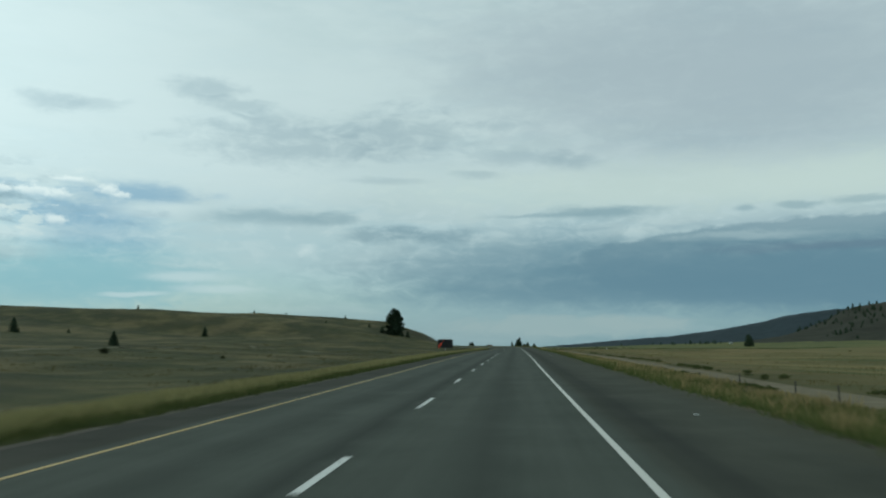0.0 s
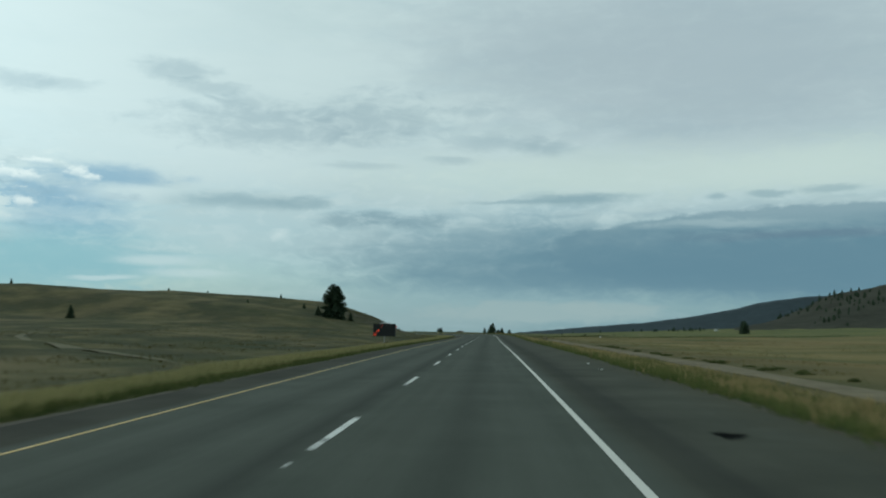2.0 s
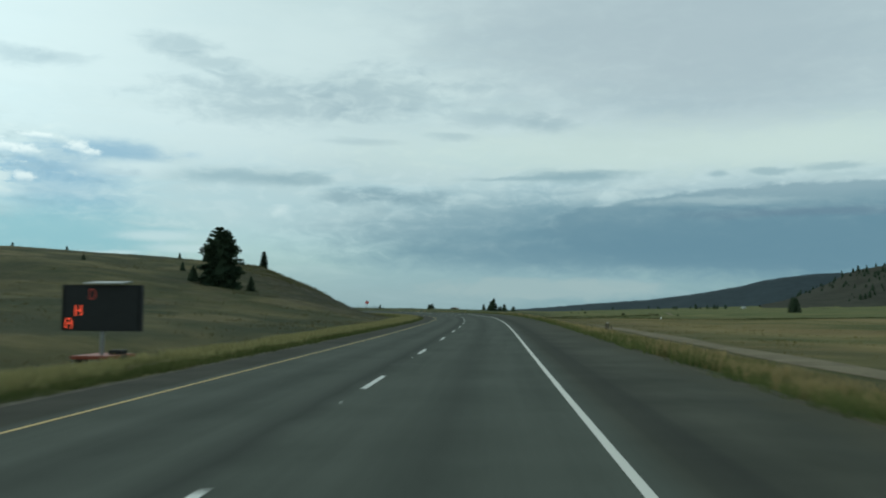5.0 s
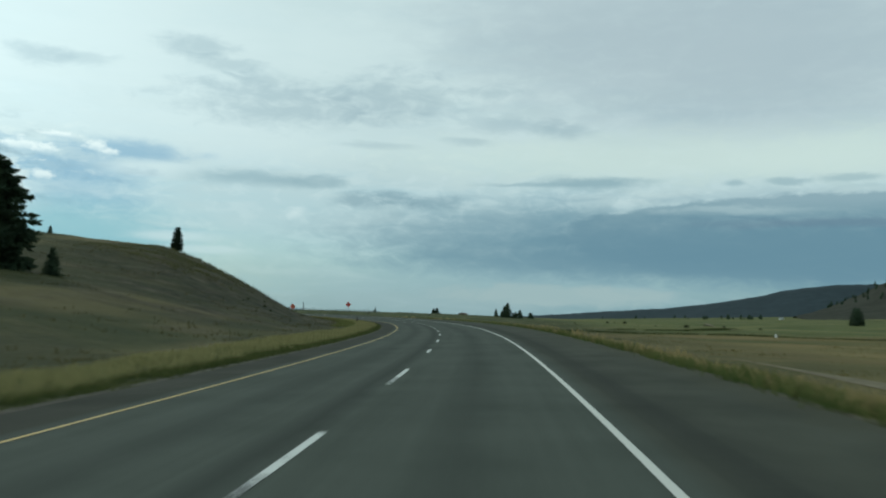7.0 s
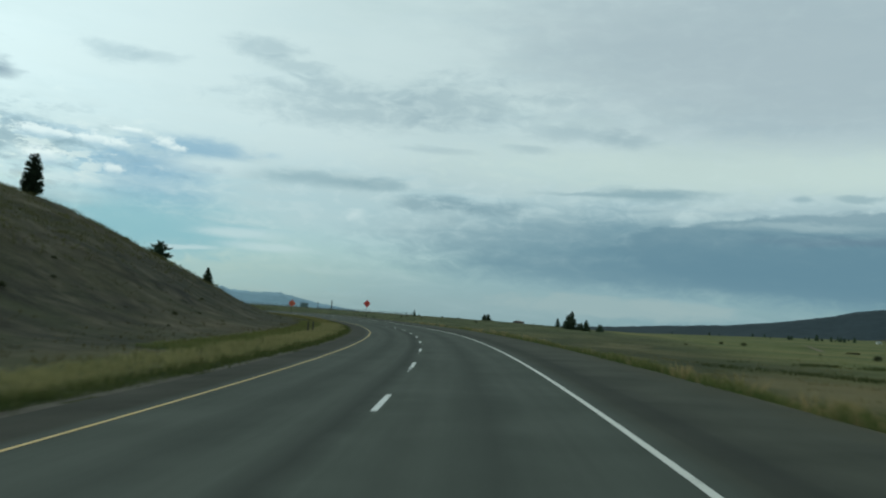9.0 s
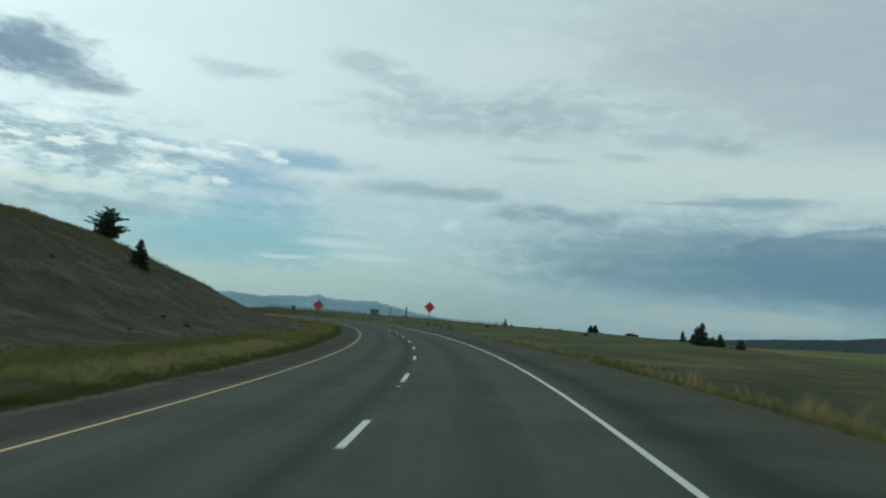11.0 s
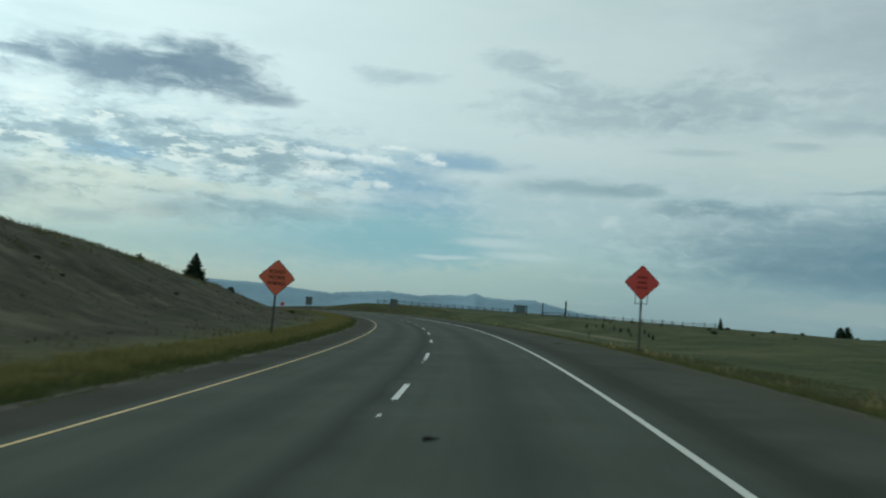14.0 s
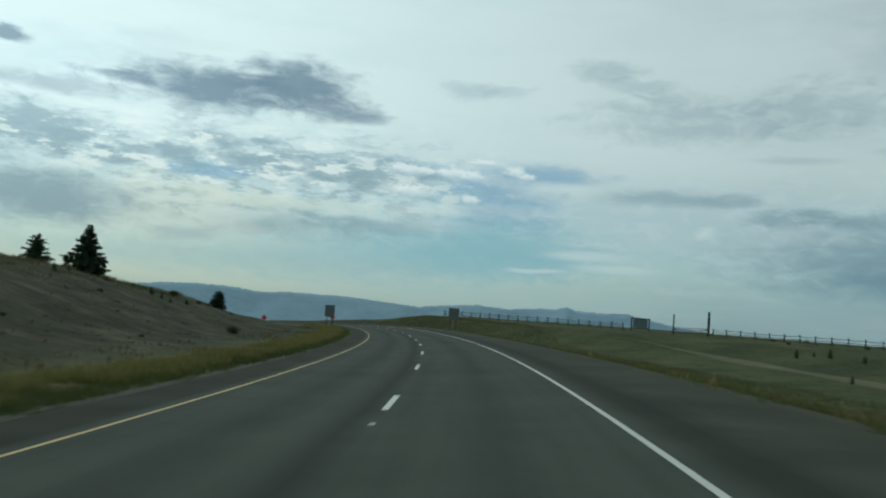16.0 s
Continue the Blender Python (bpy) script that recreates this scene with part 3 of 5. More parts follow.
STEEL = plain("galvanised_steel", (0.30, 0.31, 0.31), 0.5, 0.6, var=0.2, scale=6)
ALU_BACK = plain("dull_aluminium_sign_back", (0.17, 0.19, 0.19), 0.55, 0.3, var=0.15, scale=3)
WEATHERED = plain("weathered_grey_wood", (0.072, 0.068, 0.060), 0.9, var=0.35, scale=5)
PALE_WOOD = plain("pale_barkless_wood", (0.30, 0.27, 0.21), 0.85, var=0.25, scale=5)
DARK_WOOD = plain("dark_stained_timber", (0.055, 0.048, 0.04), 0.85, var=0.35, scale=5)
BOARD_BLACK = plain("matt_black_panel", (0.012, 0.013, 0.014), 0.55, var=0.3, scale=3)
TRAILER_ORANGE = plain("orange_trailer_paint", (0.28, 0.06, 0.03), 0.5, var=0.2, scale=3)
TAR_BLACK = plain("road_tar", (0.012, 0.013, 0.013), 1.0, var=0.3, scale=8, spec=0.0)
RUBBER = plain("tyre_rubber", (0.02, 0.02, 0.02), 0.9, var=0.2)
LED_DIM = glow("fading_amber_led", (0.5, 0.06, 0.04), 0.05)
LED = glow("amber_led", (1.0, 0.10, 0.04), 0.65)
SMUDGE = plain("faded_sign_ink", (0.50, 0.050, 0.040), 0.6, var=0.3, scale=8)
GREEN_SIGN = plain("grey_green_panel", (0.15, 0.215, 0.215), 0.6, var=0.2)
HOUSE_WHITE = plain("white_weatherboard", (0.75, 0.75, 0.72), 0.7, var=0.06)
RUSTY_ROOF = plain("rusty_brown_roof", (0.20, 0.14, 0.11), 0.8, 0.1, var=0.3)
ROOF_GREY = plain("grey_metal_roof", (0.3, 0.31, 0.32), 0.5, 0.3, var=0.15)


# ---- the road's line ----
STEP = 2.0
S = np.arange(-400, 5200, STEP)
BEND = (-0.111, -0.062, 0.081, -0.039, -0.167, 0.701, 1.595, 1.551, 2.288, 1.54, 2.008, 1.792, 1.813, 1.814, 1.6, 0.8, 0.0)      # 1/km, every 50 m
GRADE = (0.074, 0.112, -0.453, -0.139, -0.553, -0.718, -0.469, -1.163, -1.4, -3.2, -3.2)    # percent, every 80 m
BANK = (0.319, 0.184, 0.481, 2.084, 5.447, 5.353, 5.397, 5.652, 6.026, 5.0, 2.0)            # percent, every 80 m
bend = np.interp(S, np.arange(17) * 50.0, np.array(BEND) * 1e-3)
bend[S < 0] = -0.111e-3 * (S[S < 0] > -22)
ROAD_TH = np.cumsum(bend) * STEP
ROAD_TH -= np.interp(0, S, ROAD_TH)
ROAD_X, ROAD_Y = np.cumsum(-np.sin(ROAD_TH)) * STEP, np.cumsum(np.cos(ROAD_TH)) * STEP
ROAD_X -= np.interp(0, S, ROAD_X)
ROAD_Y -= np.interp(0, S, ROAD_Y)
grade = np.interp(S, np.arange(11) * 80.0, np.array(GRADE) * 1e-2)
grade[S < 0] = 0
grade *= np.clip((4200 - S) / 600, 0, 1)
ROAD_Z = np.cumsum(grade) * STEP
ROAD_Z -= np.interp(0, S, ROAD_Z)
ROAD_B = np.interp(S, np.arange(11) * 80.0, np.array(BANK) * 1e-2)
LEFT_EDGE, RIGHT_EDGE = -5.3, 7.4


def plan(s, o):
    th = np.interp(s, S, ROAD_TH)
    return np.interp(s, S, ROAD_X) + o * np.cos(th), np.interp(s, S, ROAD_Y) + o * np.sin(th)


def road_z(s, o):
    return np.interp(s, S, ROAD_Z) + np.interp(s, S, ROAD_B) * o


def sstep(v, a, b):
    q = np.clip((v - a) / (b - a), 0, 1)
    return q * q * (3 - 2 * q)


# heights of the land left of the road above the centre line, by distance from it
AWAY = np.array((0, 12, 17, 28, 40, 60, 100, 150, 260), float)
LAND = []


def land(s, *h):
    LAND.append((s, h))


land(-400, 0.0, -0.6, -0.6, -0.3, 0.2, 0.6, 1.0, 2.0, 4.0)
land(100, 0.0, -0.6, -0.6, -0.3, 0.3, 0.9, 1.6, 3.0, 5.5)
land(200, 0.0, -0.6, -0.4, 0.1, 0.7, 1.4, 2.1, 5.0, 9.5)
land(270, 0.0, -0.6, -0.2, 1.1, 2.1, 3.2, 3.8, 8.5, 14.5)
land(320, 0.0, -0.6, 0.3, 2.9, 4.7, 8.3, 12.0, 14.6, 18.4)
land(365, 0.0, -0.5, 0.5, 6.0, 9.5, 11.0, 14.2, 15.8, 19.8)
land(405, 0.0, -0.4, 0.4, 6.3, 12.0, 13.7, 16.0, 16.8, 20.6)
land(465, 0.0, -0.5, 0.5, 5.2, 9.7, 12.6, 15.3, 17.0, 20.5)
land(490, 0.0, -0.56, 0.44, 5.6, 10.3, 13.3, 15.8, 17.4, 20.4)
land(530, 0.0, -0.7, 0.3, 5.4, 6.9, 10.6, 13.1, 15.0, 17.0)
land(590, 0.0, -0.8, 0.2, 3.8, 5.2, 7.5, 8.5, 9.0, 10.0)
land(660, 0.0, -0.9, -0.5, 2.4, 3.5, 5.0, 5.5, 5.9, 6.1)
land(800, 0.0, -1.0, -0.8, 0.9, 0.9, 1.5, 1.8, 1.9, 2.1)
LAND_S = np.array([q[0] for q in LAND], float)
LAND_H = np.array([q[1] for q in LAND])


def table(s, u):
    """Smooth reading of the land's heights."""
    i = np.clip(np.searchsorted(LAND_S, s) - 1, 0, len(LAND_S) - 2)
    f = np.clip((s - LAND_S[i]) / (LAND_S[i + 1] - LAND_S[i]), 0, 1)
    j = np.clip(np.searchsorted(AWAY, u) - 1, 0, len(AWAY) - 2)
    g = np.clip((u - AWAY[j]) / (AWAY[j + 1] - AWAY[j]), 0, 1)
    f = 0.5 * f + 0.5 * f * f * (3 - 2 * f)
    a = LAND_H[i, j] * (1 - g) + LAND_H[i, j + 1] * g
    b = LAND_H[i + 1, j] * (1 - g) + LAND_H[i + 1, j + 1] * g
    return a * (1 - f) + b * f


def bumps(x, y, size, seed):
    """Cheap smooth noise from a few crossed waves."""
    r = np.random.RandomState(seed)
    v = 0
    for k in range(6):
        a, p = r.uniform(0, 6.28, 2)
        w = 6.28 / (size * r.uniform(0.6, 1.6))
        v = v + np.sin((x * np.cos(a) + y * np.sin(a)) * w + p)
    return v / 6


def lattice(i, j, seed):
    h = np.sin(i * 127.1 + j * 311.7 + seed * 74.7) * 43758.5453
    return h - np.floor(h)


def rough(x, y, seed, octaves=3):
    """Fractal value noise, about -1 to 1."""
    v, k = 0.0, 0.5
    for n in range(octaves):
        i, j = np.floor(x), np.floor(y)
        f, g = x - i, y - j
        f, g = f * f * (3 - 2 * f), g * g * (3 - 2 * g)
        a = lattice(i, j, seed + n) * (1 - f) + lattice(i + 1, j, seed + n) * f
        b = lattice(i, j + 1, seed + n) * (1 - f) + lattice(i + 1, j + 1, seed + n) * f
        v = v + k * ((a * (1 - g) + b * g) * 2 - 1)
        x, y, k = x * 2.1 + 5.3, y * 2.1 + 1.7, k * 0.5
    return v


def smooth_left(s, u):
    return sum(table(s, np.maximum(u + d, 0)) * w for d, w in ((-3, .2), (-1.5, .2), (0, .2), (1.5, .2), (3, .2)))


def ground_z(s, o):
    s, o = np.broadcast_arrays(np.asarray(s, float), np.asarray(o, float))
    x, y = plan(s, o)
    zr = np.interp(s, S, ROAD_Z)
    # left
    u = -o
    edge = road_z(s, LEFT_EDGE) - 0.05
    k = sstep(u, 5.5, 12.0)
    left = edge * (1 - k) + (zr + smooth_left(s, np.maximum(u, 9.0))) * k
    left = left + sstep(u, 14, 30) * (0.35 * bumps(x, y, 17, 1) + 0.15 * bumps(x, y, 6, 2)) + sstep(u, 60, 120) * 0.8 * bumps(x, y, 70, 3)
    left = left - 0.9 * np.exp(-((s - 213.4) / 14) ** 2 - ((u - 15.5) / 4.0) ** 2)
    # lumps and broken ledges in the cut face
    left = left + sstep(u, 12.5, 17) * (1 - sstep(u, 22, 34)) * sstep(s, 325, 370) * (0.5 * rough(s / 10.0, u / 6.0, 7, 2) + 0.2 * rough(s / 5.0, u / 3.5, 8, 1))
    # right
    edge = road_z(s, RIGHT_EDGE) - 0.05
    v = np.maximum(o - RIGHT_EDGE, 0)
    near = edge - 0.75 * sstep(v, 0.2, 3.6) * (1 - 0.5 * sstep(s, 430, 520))
    plainz = -1.6 + sstep(o, 60, 320) * np.clip(-5.0 + 0.022 * x, -8, 10) - 9 * sstep(o, 400, 1200) * sstep(-x, -150, 200) - 0.045 * np.clip(s - 690 - np.clip((o - 12) * 2.0, 0, 80), 0, 120) - 0.033 * np.clip(s - 800, 0, 3200)
    # the knoll with the tree clump and the hollow before it
    plainz = plainz + 1.1 * sstep(o, 60, 140) * sstep(s, 610, 640) * (1 - sstep(o, 200, 320)) - 4.5 * np.exp(-((s - 599) / np.where(s < 599, 75.0, 17.0)) ** 2) * sstep(o, 85, 135) * (1 - sstep(o, 200, 300))
    cut = sstep(s, 600, 670)
    k = sstep(o, 20 - 11.5 * cut, 45 - 30 * cut)
    far = (np.maximum(zr, -3.0 - 0.033 * np.clip(s - 740, 0, 3200)) - 0.85) * (1 - k) + plainz * k
    k = sstep(o, 10.5 - 2.5 * cut, 14.0 - 3 * cut)
    right = near * (1 - k) + far * k
    right = right + sstep(o, 22, 45) * (0.22 * bumps(x, y, 23, 4) + 0.1 * bumps(x, y, 8, 5))
    out = np.where(o < 0, left, right)
    under = (o > LEFT_EDGE + 0.05) & (o < RIGHT_EDGE - 0.05)
    return np.where(under, road_z(s, o) - 0.12, out)


# ---- mesh helpers ----
def mesh_ob(name, verts, faces, material, parent=None, uv=None, smooth=False):
    me = bpy.data.meshes.new(name)
    me.from_pydata([tuple(v) for v in verts], [], [tuple(int(i) for i in f) for f in faces])
    if uv is not None:
        lay = me.uv_layers.new(name="UVMap")
        idx = np.empty(len(me.loops), int)
        me.loops.foreach_get("vertex_index", idx)
        lay.data.foreach_set("uv", np.asarray(uv)[idx].astype(np.float32).ravel())
    if smooth:
        me.polygons.foreach_set("use_smooth", [True] * len(me.polygons))
    me.materials.append(material)
    me.update()
    ob = new(name, me)
    ob.parent = parent
    return ob


def part(name, bm, material, parent, label=""):
    me = bpy.data.meshes.new(name)
    bmesh.ops.recalc_face_normals(bm, faces=bm.faces)
    bm.to_mesh(me)
    bm.free()
    me.materials.append(material)
    ob = new(name, me)
    ob.parent = parent
    if label:
        tagged(ob, label)
    return ob


def box(size, at=(0, 0, 0), bevel=0.0, turn=None):
    bm = bmesh.new()
    bmesh.ops.create_cube(bm, size=1)
    bmesh.ops.scale(bm, vec=size, verts=bm.verts)
    if bevel:
        bmesh.ops.bevel(bm, geom=list(bm.edges), offset=bevel, segments=2, affect="EDGES")
    if turn is not None:
        bmesh.ops.transform(bm, matrix=turn, verts=bm.verts)
    bmesh.ops.translate(bm, vec=at, verts=bm.verts)
    return bm


def rod(a, b, r1, r2=None, n=8):
    a, b = Vector(a), Vector(b)
    bm = bmesh.new()
    d = b - a
    bmesh.ops.create_cone(bm, cap_ends=True, segments=n, radius1=r1, radius2=r1 if r2 is None else r2, depth=d.length)
    bmesh.ops.transform(bm, matrix=Matrix.Translation((a + b) / 2) @ d.to_track_quat("Z", "Y").to_matrix().to_4x4(), verts=bm.verts)
    return bm


def joined(*bms):
    out = bmesh.new()
    for b in bms:
        me = bpy.data.meshes.new("tmp")
        b.to_mesh(me)
        b.free()
        out.from_mesh(me)
        bpy.data.meshes.remove(me)
    return out


def thing(name, label, category, group="", m=None):
    ob = new(name)
    ob.empty_display_size = 0.3
    if m is not None:
        ob.matrix_basis = m
    return tagged(ob, label, category, group)


def stand(s, o, dz=0.0, turn=0.0, size=1.0):
    """A pose on the ground at a place along the road, turned against its line."""
    x, y = plan(s, o)
    th = math.degrees(np.interp(s, S, ROAD_TH))
    return pose(float(x), float(y), float(ground_z(s, o)) + dz, 0, 0, th + turn) @ Matrix.Scale(size, 4)


# ---- ground, road, markings ----
def build_ground():
    rows = np.concatenate([np.arange(-400, -40, 40), np.arange(-40, 330, 3.0), np.arange(330, 680, 1.8), np.arange(680, 760, 3.0), np.arange(760, 1000, 12), np.geomspace(1000, 5000, 22)])
    cols = np.concatenate([-np.geomspace(420, 64, 18), np.arange(-60, -38, 2.0), np.arange(-37, -13, 1.2), np.arange(-13, -5.3, 1.1), [-5.3, -5.2, -3, 0, 3, 5, 7.3, 7.4],
                           np.arange(7.9, 14, 0.8), np.arange(14, 40, 2.0), np.geomspace(40, 4300, 42)])
    SS_, OO = np.meshgrid(rows, cols, indexing="ij")
    x, y = plan(SS_, OO)
    z = ground_z(SS_, OO)
    nr, nc = SS_.shape
    verts = np.stack([x, y, z], -1).reshape(-1, 3)
    i = np.arange(nr * nc).reshape(nr, nc)
    faces = np.stack([i[:-1, :-1], i[:-1, 1:], i[1:, 1:], i[1:, :-1]], -1).reshape(-1, 4)
    ob = mesh_ob("ground", verts, faces, GRASS_GROUND, uv=np.stack([OO, SS_], -1).reshape(-1, 2), smooth=True)
    tagged(ob, "rolling dry grassland, olive green and straw coloured", "grassland", kind="structure")
    return ob


def strip(name, s0, s1, o0, o1, lift, material, parent=None, step=2.0, thick=0.0, uv=True):
    s = np.arange(s0, s1 + step * 0.5, step)
    cols = np.linspace(o0, o1, max(2, int(abs(o1 - o0) / 1.0) + 1))
    A, B = np.meshgrid(s, cols, indexing="ij")
    x, y = plan(A, B)
    z = road_z(A, B) + lift
    nr, nc = A.shape
    verts = np.stack([x, y, z], -1).reshape(-1, 3)
    i = np.arange(nr * nc).reshape(nr, nc)
    faces = np.stack([i[:-1, :-1], i[:-1, 1:], i[1:, 1:], i[1:, :-1]], -1).reshape(-1, 4)
    uvs = np.stack([(B + 10) / 20, A / 20], -1).reshape(-1, 2)
    if thick:
        low = verts.copy()
        low[:, 2] -= thick
        n = len(verts)
        verts = np.concatenate([verts, low])
        uvs = np.concatenate([uvs, uvs])
        l, r = i[:, 0], i[:, -1]
        faces = np.concatenate([faces, np.stack([l[:-1], l[1:], l[1:] + n, l[:-1] + n], -1), np.stack([r[1:], r[:-1], r[:-1] + n, r[1:] + n], -1)])
    return mesh_ob(name, verts, faces, material, parent, uvs)


ground = build_ground()
road = tagged(strip("road", -60, 900, LEFT_EDGE, RIGHT_EDGE, 0.0, ASPHALT, thick=0.25), "grey asphalt carriageway with two lanes and paved shoulders", "road", kind="structure")


def lane_markings():
    tagged(strip("yellow_edge_line", -60, 900, -3.71, -3.63, 0.006, YELLOW_PAINT, road, uv=False), "thin yellow painted edge line")
    tagged(strip("white_edge_line", -60, 900, 3.715, 3.825, 0.006, WHITE_PAINT, road, uv=False), "solid white painted edge line")
    rng = random.Random(4)
    for n in range(-4, 66):
        far = 11.68 + 12.192 * n
        a, b = far - 3.05 + rng.uniform(0, 0.25), far
        tagged(strip("lane_dash", a, b, -0.06, 0.06, 0.006, DASH_PAINT, road, step=(b - a) / 3, uv=False), "worn white painted lane dash")
        if rng.random() < 0.55:
            tagged(strip("worn_tail", a - rng.uniform(0.7, 1.4), a - 0.03, -0.06, 0.05, 0.006, FADED_PAINT, road, step=0.4, uv=False), "nearly worn-off end of a lane dash")
        if rng.random() < 0.7:
            c = far - 5.2 + rng.uniform(-0.3, 0.3)
            strip("paint_chip", c, c + rng.uniform(0.12, 0.35), -0.05, rng.uniform(0.0, 0.05), 0.006, DASH_PAINT, road, step=0.1, uv=False)


def track(name, rows, width, label, material=None, lift=0.05):
    """A dirt track on the ground; rows of (s, distance from the road's line)."""
    rs, ro = np.array(rows).T
    s = np.arange(rs[0], rs[-1], 3.0)
    mid = np.interp(s, rs, ro)
    off = np.linspace(-width / 2, width / 2, 5)
    A = np.repeat(s[:, None], 5, 1)
    taper = np.clip(np.minimum((s - s[0]) / 12, (s[-1] - s) / 30), 0.06, 1)[:, None]
    B = mid[:, None] + taper * off[None] + 0.25 * taper * np.sin(s * 0.21)[:, None] * np.sign(off)[None]
    x, y = plan(A, B)
    z = ground_z(A, B) + lift - 0.03 * (np.abs(off)[None] > width * 0.4)
    i = np.arange(A.size).reshape(A.shape)
    faces = np.stack([i[:-1, :-1], i[:-1, 1:], i[1:, 1:], i[1:, :-1]], -1).reshape(-1, 4)
    return tagged(mesh_ob(name, np.stack([x, y, z], -1).reshape(-1, 3), faces, material or GRAVEL, smooth=True), label, "track", kind="structure")


lane_markings()
track("dirt_track", [(-60, 16.2), (100, 16.3), (150, 16.8), (180, 17.2), (230, 16.8), (300, 18.0)], 2.2, "pale gravel farm track beside the highway")
track("dirt_track", [(560, 26.4), (582, 27.7), (601, 29.2), (615, 29.6), (626, 28.9), (634, 26.6)], 1.7, "faint straw-coloured track through the grass below the fence", GRASSY_TRACK)
track("dirt_track", [(396, 66.5), (409, 70)], 3.2, "short pale dirt scrape in the green meadow", lift=0.22)
track("dirt_track", [(470, 108), (495, 133), (560, 215), (632, 312)], 3.6, "pale dirt lane across the green meadow", lift=0.4)
track("dirt_track", [(118, -15.5), (126, -20.5), (131, -27), (141, -37), (155, -46), (170, -52)], 1.8, "faint straw-coloured trail up the grassy slope", GRASSY_TRACK, 0.08)
track("dirt_track", [(40, -58), (90, -55), (120, -48), (141, -40)], 1.6, "faint straw-coloured trail along the grassy slope", GRASSY_TRACK, 0.08)


def shoulder_gravel():
    """Loose pale gravel along both edges of the asphalt."""
    for o0, o1, soil in ((-5.72, -5.28, EDGE_GRAVEL), (7.36, 7.72, SHOULDER_DIRT)):
        s = np.arange(-40, 760 if o0 < 0 else 505, 1.5)
        r = np.random.RandomState(8)
        a = o0 + r.uniform(-0.05, 0.05, len(s))
        b = o1 + r.uniform(-0.05, 0.05, len(s))
        A = np.stack([s, s], 1)
        B = np.stack([np.minimum(a, b), np.maximum(a, b)], 1)
        x, y = plan(A, B)
        z = np.maximum(ground_z(A, B), road_z(A, B) - 0.14) + 0.015
        i = np.arange(A.size).reshape(A.shape)
        faces = np.stack([i[:-1, 0], i[:-1, 1], i[1:, 1], i[1:, 0]], -1)
        tagged(mesh_ob("gravel_edge", np.stack([x, y, z], -1).reshape(-1, 3), faces, soil), "loose grey gravel along the asphalt edge", "gravel", kind="structure")


shoulder_gravel()


# ---- grass ----
def world_to_line(x, y):
    m = (S > -100) & (S < 1600)
    k = np.where(m)[0][np.argmin(((ROAD_X - x) ** 2 + (ROAD_Y - y) ** 2)[m])]
    c, s_ = np.cos(ROAD_TH[k]), np.sin(ROAD_TH[k])
    return S[k] - (x - ROAD_X[k]) * s_ + (y - ROAD_Y[k]) * c, (x - ROAD_X[k]) * c + (y - ROAD_Y[k]) * s_


def blades(name, s, o, h, w, material, label, per=5, spread=0.16, seed=1):
    """Tufts of bent grass blades standing on the ground at many places, as one mesh."""
    r = np.random.RandomState(seed)
    n = len(s)
    s, o, h = np.repeat(s, per), np.repeat(o, per), np.repeat(h, per) * r.uniform(0.55, 1.1, n * per)
    x, y = plan(s, o)
    z = ground_z(s, o) - 0.03
    x, y = x + r.normal(0, spread, n * per), y + r.normal(0, spread, n * per)
    a, lean = r.uniform(0, 6.28, n * per), r.uniform(0.05, 0.5, n * per) * h
    la = r.uniform(0, 6.28, n * per)
    dx, dy = np.cos(a) * w / 2, np.sin(a) * w / 2
    v = np.stack([np.stack([x - dx, y - dy, z], -1), np.stack([x + dx, y + dy, z], -1),
                  np.stack([x + 0.4 * lean * np.cos(la) + dx * 0.7, y + 0.4 * lean * np.sin(la) + dy * 0.7, z + h * 0.6], -1),
                  np.stack([x + lean * np.cos(la), y + lean * np.sin(la), z + h], -1)], 1).reshape(-1, 3)
    k = np.arange(n * per)[:, None] * 4
    faces = (k + np.array([[0, 1, 2, 3]])).reshape(-1, 4)
    tip = np.tile(np.array([[0.5, 0.0], [0.5, 0.0], [0.5, 0.6], [0.5, 1.0]], np.float32), (len(faces), 1))
    me = bpy.data.meshes.new(name)
    me.vertices.add(len(v))
    me.vertices.foreach_set("co", v.astype(np.float32).ravel())
    me.loops.add(len(faces) * 4)
    me.loops.foreach_set("vertex_index", faces.ravel().astype(np.int32))
    me.polygons.add(len(faces))
    me.polygons.foreach_set("loop_start", np.arange(len(faces), dtype=np.int32) * 4)
    me.update(calc_edges=True)
    me.uv_layers.new(name="UVMap").data.foreach_set("uv", tip.ravel())
    me.polygons.foreach_set("use_smooth", [True] * len(faces))
    me.materials.append(material)
    return tagged(new(name, me), label, "grass", kind="stuff")


def scatter(n, s0, s1, o0, o1, seed, power=1.0):
    r = np.random.RandomState(seed)
    return r.uniform(s0, s1, n), o0 + (o1 - o0) * r.uniform(0, 1, n) ** power


def clumpy(s, o, seed, keep=0.6, size=14):
    x, y = plan(s, o)
    v = bumps(x, y, size, seed) + bumps(x, y, size * 0.37, seed + 1)
    return v > np.quantile(v, 1 - keep)


